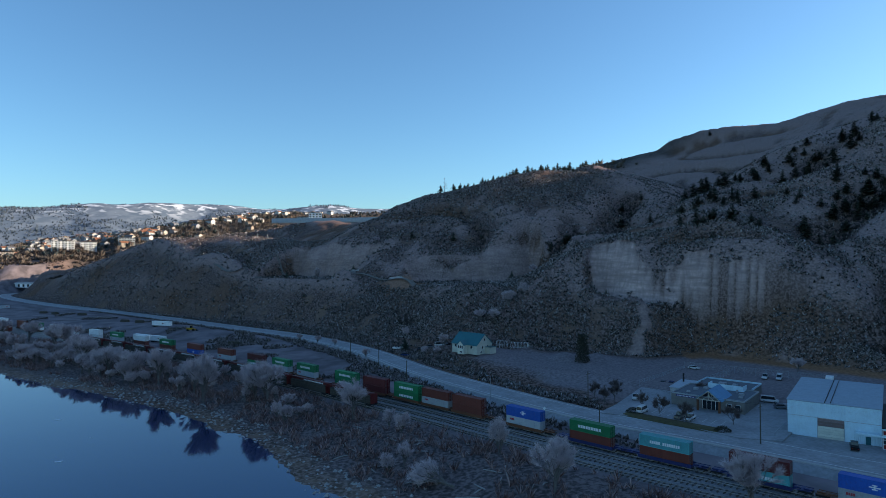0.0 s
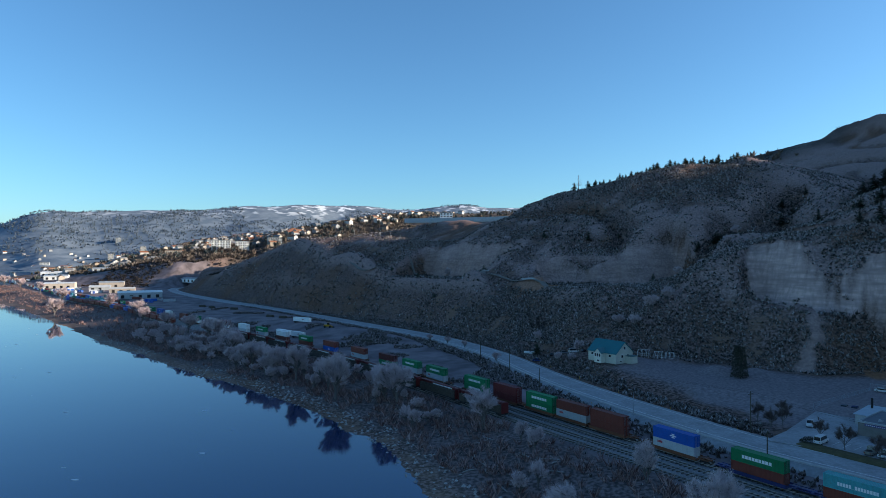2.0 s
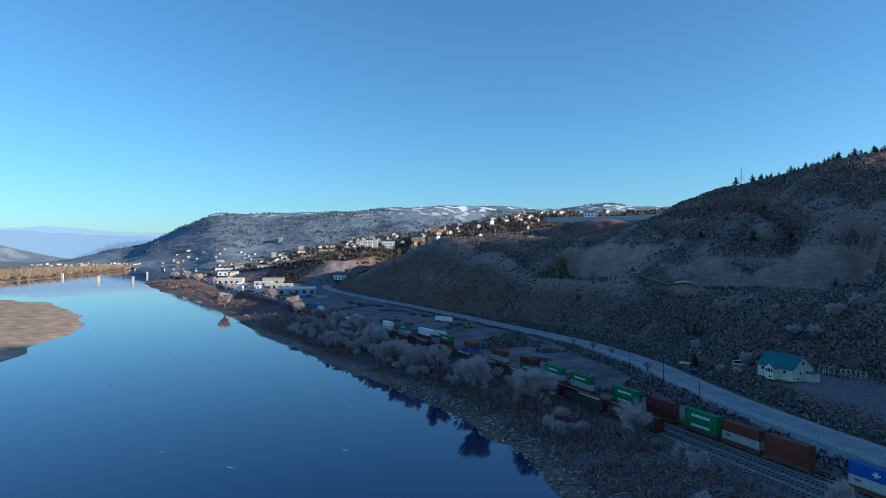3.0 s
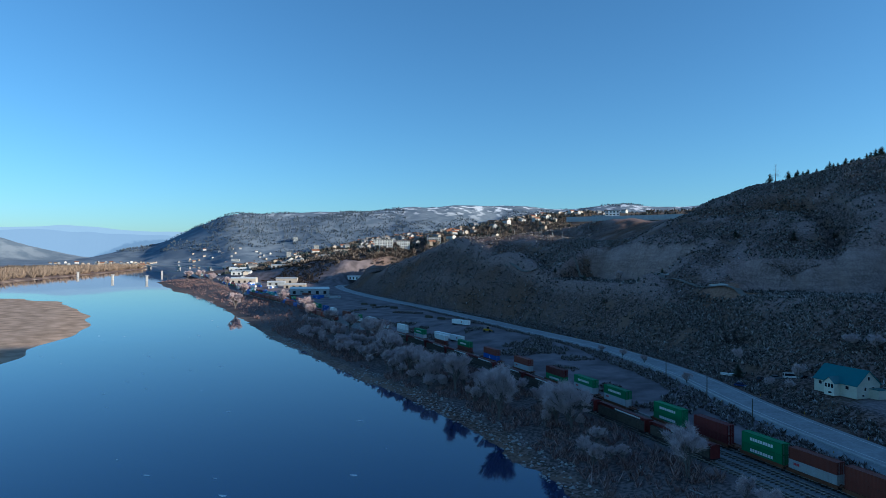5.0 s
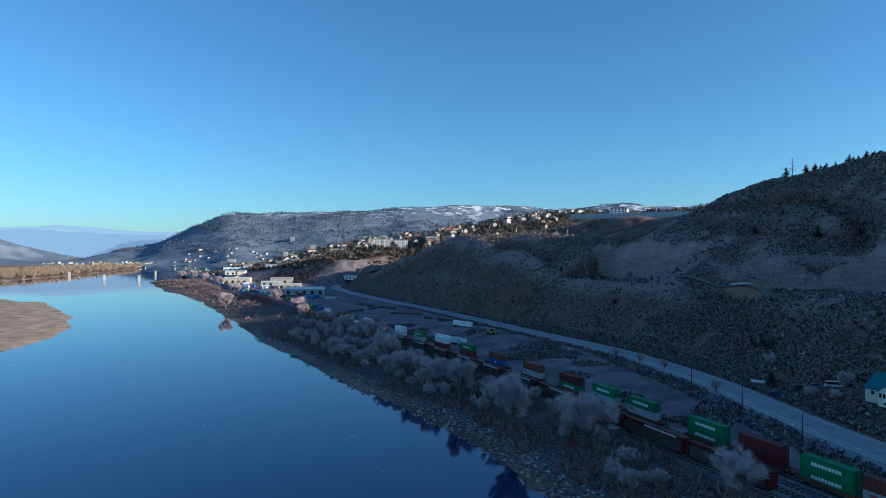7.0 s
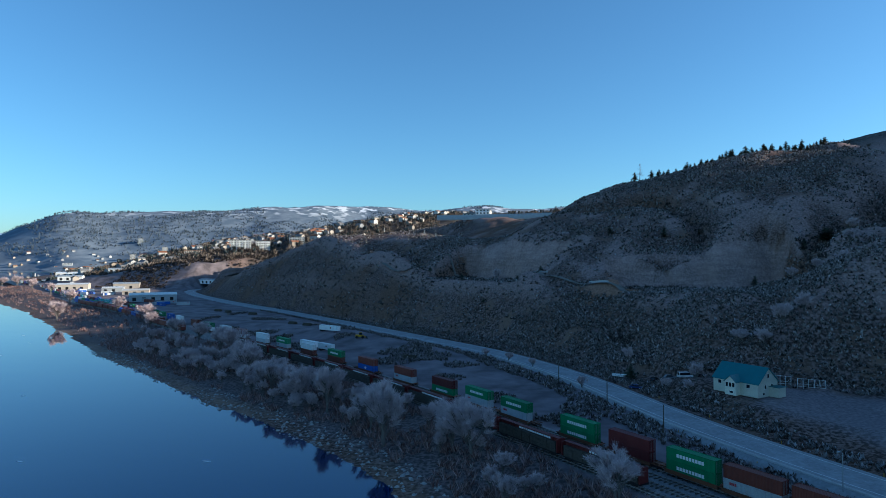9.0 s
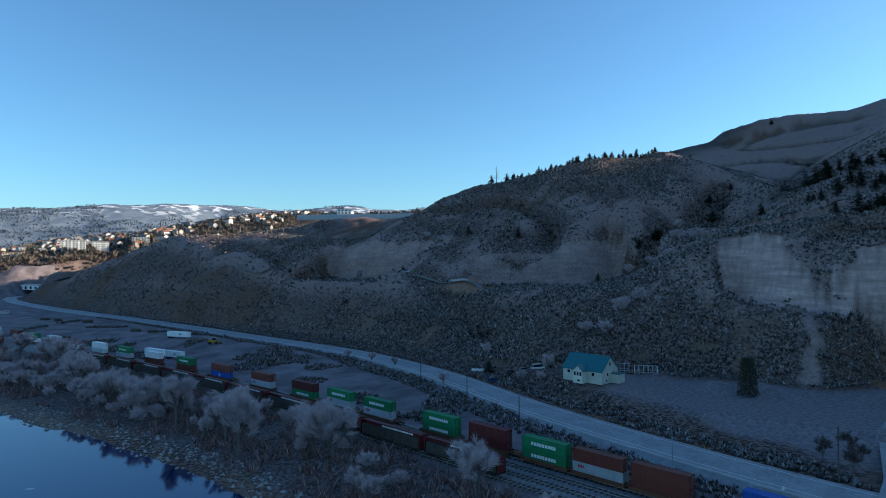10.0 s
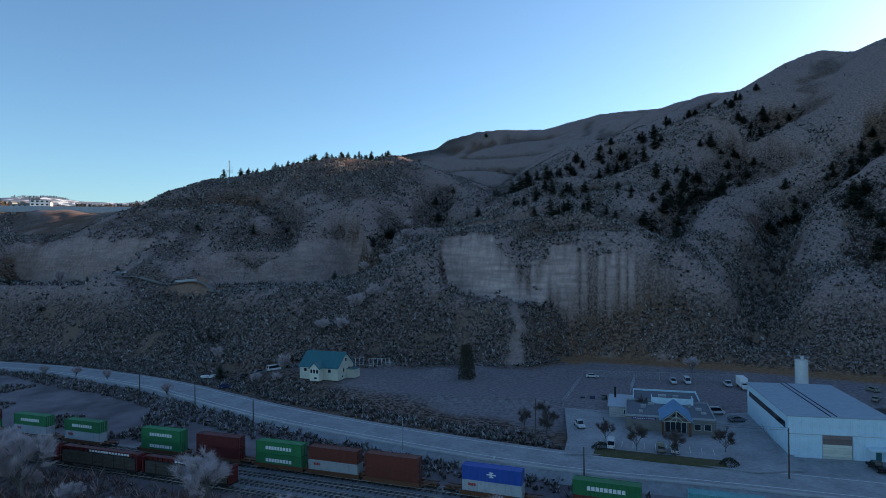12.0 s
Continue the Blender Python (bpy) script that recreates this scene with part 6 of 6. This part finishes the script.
for x, y, w, st in ((-2100, 2460, 22, 8), (-2030, 2590, 26, 9), (-1780, 2460, 20, 9), (-1910, 2540, 40, 5), (-2260, 2700, 24, 7), (-1660, 2400, 30, 5), (-2050, 2300, 40, 4), (-2250, 2250, 36, 3)):
    block("office_block", "pale mid-rise block in the distant town", x, y, 38, w, 18, st, TOWNWALLS[1] if st > 7 else GREY, ROOFGREY)

# houses on the ridge
for x, y, w, d, st, mm in ((-162, 778, 16, 12, 3, WHITE), (-178, 786, 18, 12, 2, GREY), (-135, 782, 14, 10, 2, GREY), (-118, 784, 14, 10, 2, WHITE), (-98, 786, 14, 10, 2, GREY), (-66, 770, 20, 12, 2, WHITE)):
    block("ridge_house", "modern flat-roofed hillside house with large windows", x, y, 12, w, d, st, mm, ROOFGREY, bays=4)
wallr = ribbon("retaining_wall", smooth_line([(-215, 770), (-180, 768), (-120, 765), (-80, 755)], 8), [(-0.4, -6), (-0.4, 0), (0.4, 0), (0.4, -6)], CONCRETE, 104)
tagged(wallr, "grey concrete retaining wall below the ridge houses", "wall", kind="structure")

# trackside sheds and yards
for x, y, rz, w, d, h, m1, m2, lab in (
    (-500, 640, 40, 46, 34, 6, GREY, WHITE, "low white-roofed industrial shed"), (-615, 885, -18, 74, 14, 5, WHITE, GREY, "long low white building at the road bend"),
    (-590, 720, 36, 30, 20, 5, TOWNWALLS[0], TOWNWALLS[1], "tan industrial shed by the yard"), (-700, 830, 36, 34, 22, 7, TOWNWALLS[0], GREY, "tan warehouse beside the yard"), (-765, 800, 36, 40, 26, 7, TOWNWALLS[0], WHITE, "cream warehouse beside the tracks"),
    (-850, 880, 36, 34, 22, 6, WHITE, GREY, "white warehouse beside the tracks"), (-660, 760, 36, 26, 20, 5, GREY, WHITE, "grey industrial shed by the yard"), (-930, 960, 36, 44, 26, 6, WHITE, WHITE, "white warehouse beside the tracks"),
    (-800, 930, 36, 36, 22, 5, GREY, GREY, "grey industrial shed by the yard"), (-560, 690, 36, 18, 14, 4, GREY, WHITE, "small grey shed by the yard"), (-1080, 1040, 36, 44, 26, 6, WHITE, GREY, "white warehouse beside the tracks"),
):
    e = thing("warehouse", lab, "building", pose(x, y, ground(x, y) - 0.1, 0, 0, rz), "trackside sheds")
    boxes("wall", m1, e, (-w / 2, w / 2, -d / 2, d / 2, -1, h))
    bm = bmesh.new()
    gable_roof(bm, -w / 2, w / 2, -d / 2, d / 2, h, h + 1.6, 0.4, 0.2)
    part("roof", m2 and bm, m2, e)
    bm = bmesh.new()
    prism(bm, [(-d / 2, h), (d / 2, h), (0, h + 1.6)], -w / 2, w / 2)
    part("gable", bm, m1, e)
    for k in range(int(w / 9)):
        boxes("loading_door", DARK, e, (-w / 2 + 3 + k * 9, -w / 2 + 6.5 + k * 9, -d / 2 - 0.08, -d / 2, 0, 3.6))
for k in range(40):
    x, y = rng.uniform(-800, -430), 0
    d0, _, a = on_line(rail_line, s_rail, rng.uniform(980, 1500), rng.uniform(14, 40))
    y = _
    m = pose(d0, y, ground(d0, y), 0, 0, rng.uniform(0, 180))
    place_container(rng.choice("WWSSRBG"), m)

# bridge
bridge = thing("bridge", "long low road bridge across the river", "bridge", pose(0, 0, 0))
p, q = Vector((-2150, 1520, 0)), Vector((-900, 1600, 0))
w = (q - p).normalized()
n = Vector((-w.y, w.x, 0))
for z0, z1, o in ((8, 9.4, 6), (9.4, 10.6, 6.3)):
    bm = bmesh.new()
    vs = [[bm.verts.new((c + n * s + Vector((0, 0, z)))) for s, z in ((-o, z0), (o, z0), (o, z1), (-o, z1))] for c in (p, q)]
    for k in range(4):
        bm.faces.new((vs[0][k], vs[0][(k + 1) % 4], vs[1][(k + 1) % 4], vs[1][k]))
    part("deck", bm, GALV if z0 == 8 else CONCRETE, bridge)
for k in range(9):
    c = p.lerp(q, (k + 0.5) / 9)
    bm = bmesh.new()
    slab(bm, c.x - 3, c.x + 3, c.y - 6, c.y + 6, -4, 8)
    part("pier", bm, CONCRETE, bridge)
for x, y in ((-1379, 912), (-1170, 850), (-1078, 858), (-1330, 1095)):
    e = thing("old_bridge_pier", "weathered pale concrete pier standing in the river", "pier", pose(x, y, -4, 0, 0, 50), "old bridge piers")
    boxes("shaft", CONCRETE, e, (-2.2, 2.2, -4, 4, 0, 14), bevel=0.5)
    boxes("cap", CONCRETE, e, (-3, 3, -4.6, 4.6, 14, 15.2), bevel=0.3)


# woods along the far bank and among the houses
def far_wood(X, Y, Z, cov, g):
    return (Z > 2) & (side_of(X, Y, FARSHORE) < -14) & (side_of(X, Y, FARSHORE) > -190)


X, Y, Z, S = scatter(-2000, -850, 100, 1700, 6500, 71, far_wood)
TWIGTAN = mat("sunlit_bare_crowns", (0.15, 0.12, 0.1), 0.95, vary=0.4, scale=0.05)
tufts("far_cottonwoods", X, Y, Z, S * 11, 44, 0.035, mat("pale_bare_crowns", (0.27, 0.2, 0.15), 0.95, vary=0.4, scale=0.05), "bare cottonwoods along the far bank", "trees", 81, 0.5)


def town_wood(X, Y, Z, cov, g):
    return (Z > 4) & (vnoise(X, Y, 120, 44) > -0.3)


X, Y, Z, S = scatter(-2200, 300, 930, 2400, 8000, 72, town_wood)
tufts("town_trees", X, Y, Z, S * 6, 18, 0.2, TWIGTAN, "bare street trees among the far houses", "trees", 82, 0.5)
X, Y, Z, S = scatter(-1050, -280, 880, 1800, 7000, 75, town_wood)
tufts("town_trees", X, Y, Z, S * 5, 20, 0.2, TWIGTAN, "bare garden trees and shrubs round the houses", "trees", 85, 0.5)
X, Y, Z, S = scatter(-1400, 100, 960, 2100, 2200, 73, town_wood)
SPRUCE = mat("far_spruce", (0.06, 0.075, 0.075), 0.95, vary=0.3, scale=0.05)
tufts("town_conifers", X, Y, Z, S * 7.5, 24, 0.28, SPRUCE, "dark conifers among the far houses", "trees", 83, 0.16)


X, Y, Z, S = scatter(-780, -400, 830, 1040, 9000, 76, town_wood)
tufts("slope_scrub", X, Y, Z, S * 2.4, 12, 0.2, SHRUB, "dark leafless scrub on the slope below the town", "shrubs", 86, 0.5)


def mountain_wood(X, Y, Z, cov, g):
    return (cov["forest"] > 0.4) & (Z > 60) & (vnoise(X, Y, 260, 47) + 0.6 * vnoise(X, Y, 90, 48) > ramp(Z, 250, 400, -0.25, 0.35))


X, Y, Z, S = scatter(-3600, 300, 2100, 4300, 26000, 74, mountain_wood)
# conifers take the same blue-grey, with the haze in their colour
tufts("mountain_forest", X, Y, Z, S * 9, 7, 0.2, mat("hazed_spruce", (0.1, 0.125, 0.15), 0.95, vary=0.3, scale=0.05), "dark conifer forest on the far mountain", "forest", 84, 0.2)

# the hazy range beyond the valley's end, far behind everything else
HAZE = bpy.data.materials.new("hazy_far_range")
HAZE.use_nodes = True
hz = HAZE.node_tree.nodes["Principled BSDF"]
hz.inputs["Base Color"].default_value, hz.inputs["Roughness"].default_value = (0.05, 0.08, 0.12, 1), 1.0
# distance haze is put in as a pale blue emission, paler on the rear layer
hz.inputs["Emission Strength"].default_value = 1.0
PALEHAZE = HAZE.copy()
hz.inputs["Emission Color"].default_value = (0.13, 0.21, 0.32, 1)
PALEHAZE.node_tree.nodes["Principled BSDF"].inputs["Emission Color"].default_value = (0.17, 0.26, 0.36, 1)
az = np.radians(np.linspace(-86, -30, 160))
for dist, base, swell, seed, mm in ((4700, 185, 26, 3, HAZE), (4780, 216, 20, 8, PALEHAZE)):
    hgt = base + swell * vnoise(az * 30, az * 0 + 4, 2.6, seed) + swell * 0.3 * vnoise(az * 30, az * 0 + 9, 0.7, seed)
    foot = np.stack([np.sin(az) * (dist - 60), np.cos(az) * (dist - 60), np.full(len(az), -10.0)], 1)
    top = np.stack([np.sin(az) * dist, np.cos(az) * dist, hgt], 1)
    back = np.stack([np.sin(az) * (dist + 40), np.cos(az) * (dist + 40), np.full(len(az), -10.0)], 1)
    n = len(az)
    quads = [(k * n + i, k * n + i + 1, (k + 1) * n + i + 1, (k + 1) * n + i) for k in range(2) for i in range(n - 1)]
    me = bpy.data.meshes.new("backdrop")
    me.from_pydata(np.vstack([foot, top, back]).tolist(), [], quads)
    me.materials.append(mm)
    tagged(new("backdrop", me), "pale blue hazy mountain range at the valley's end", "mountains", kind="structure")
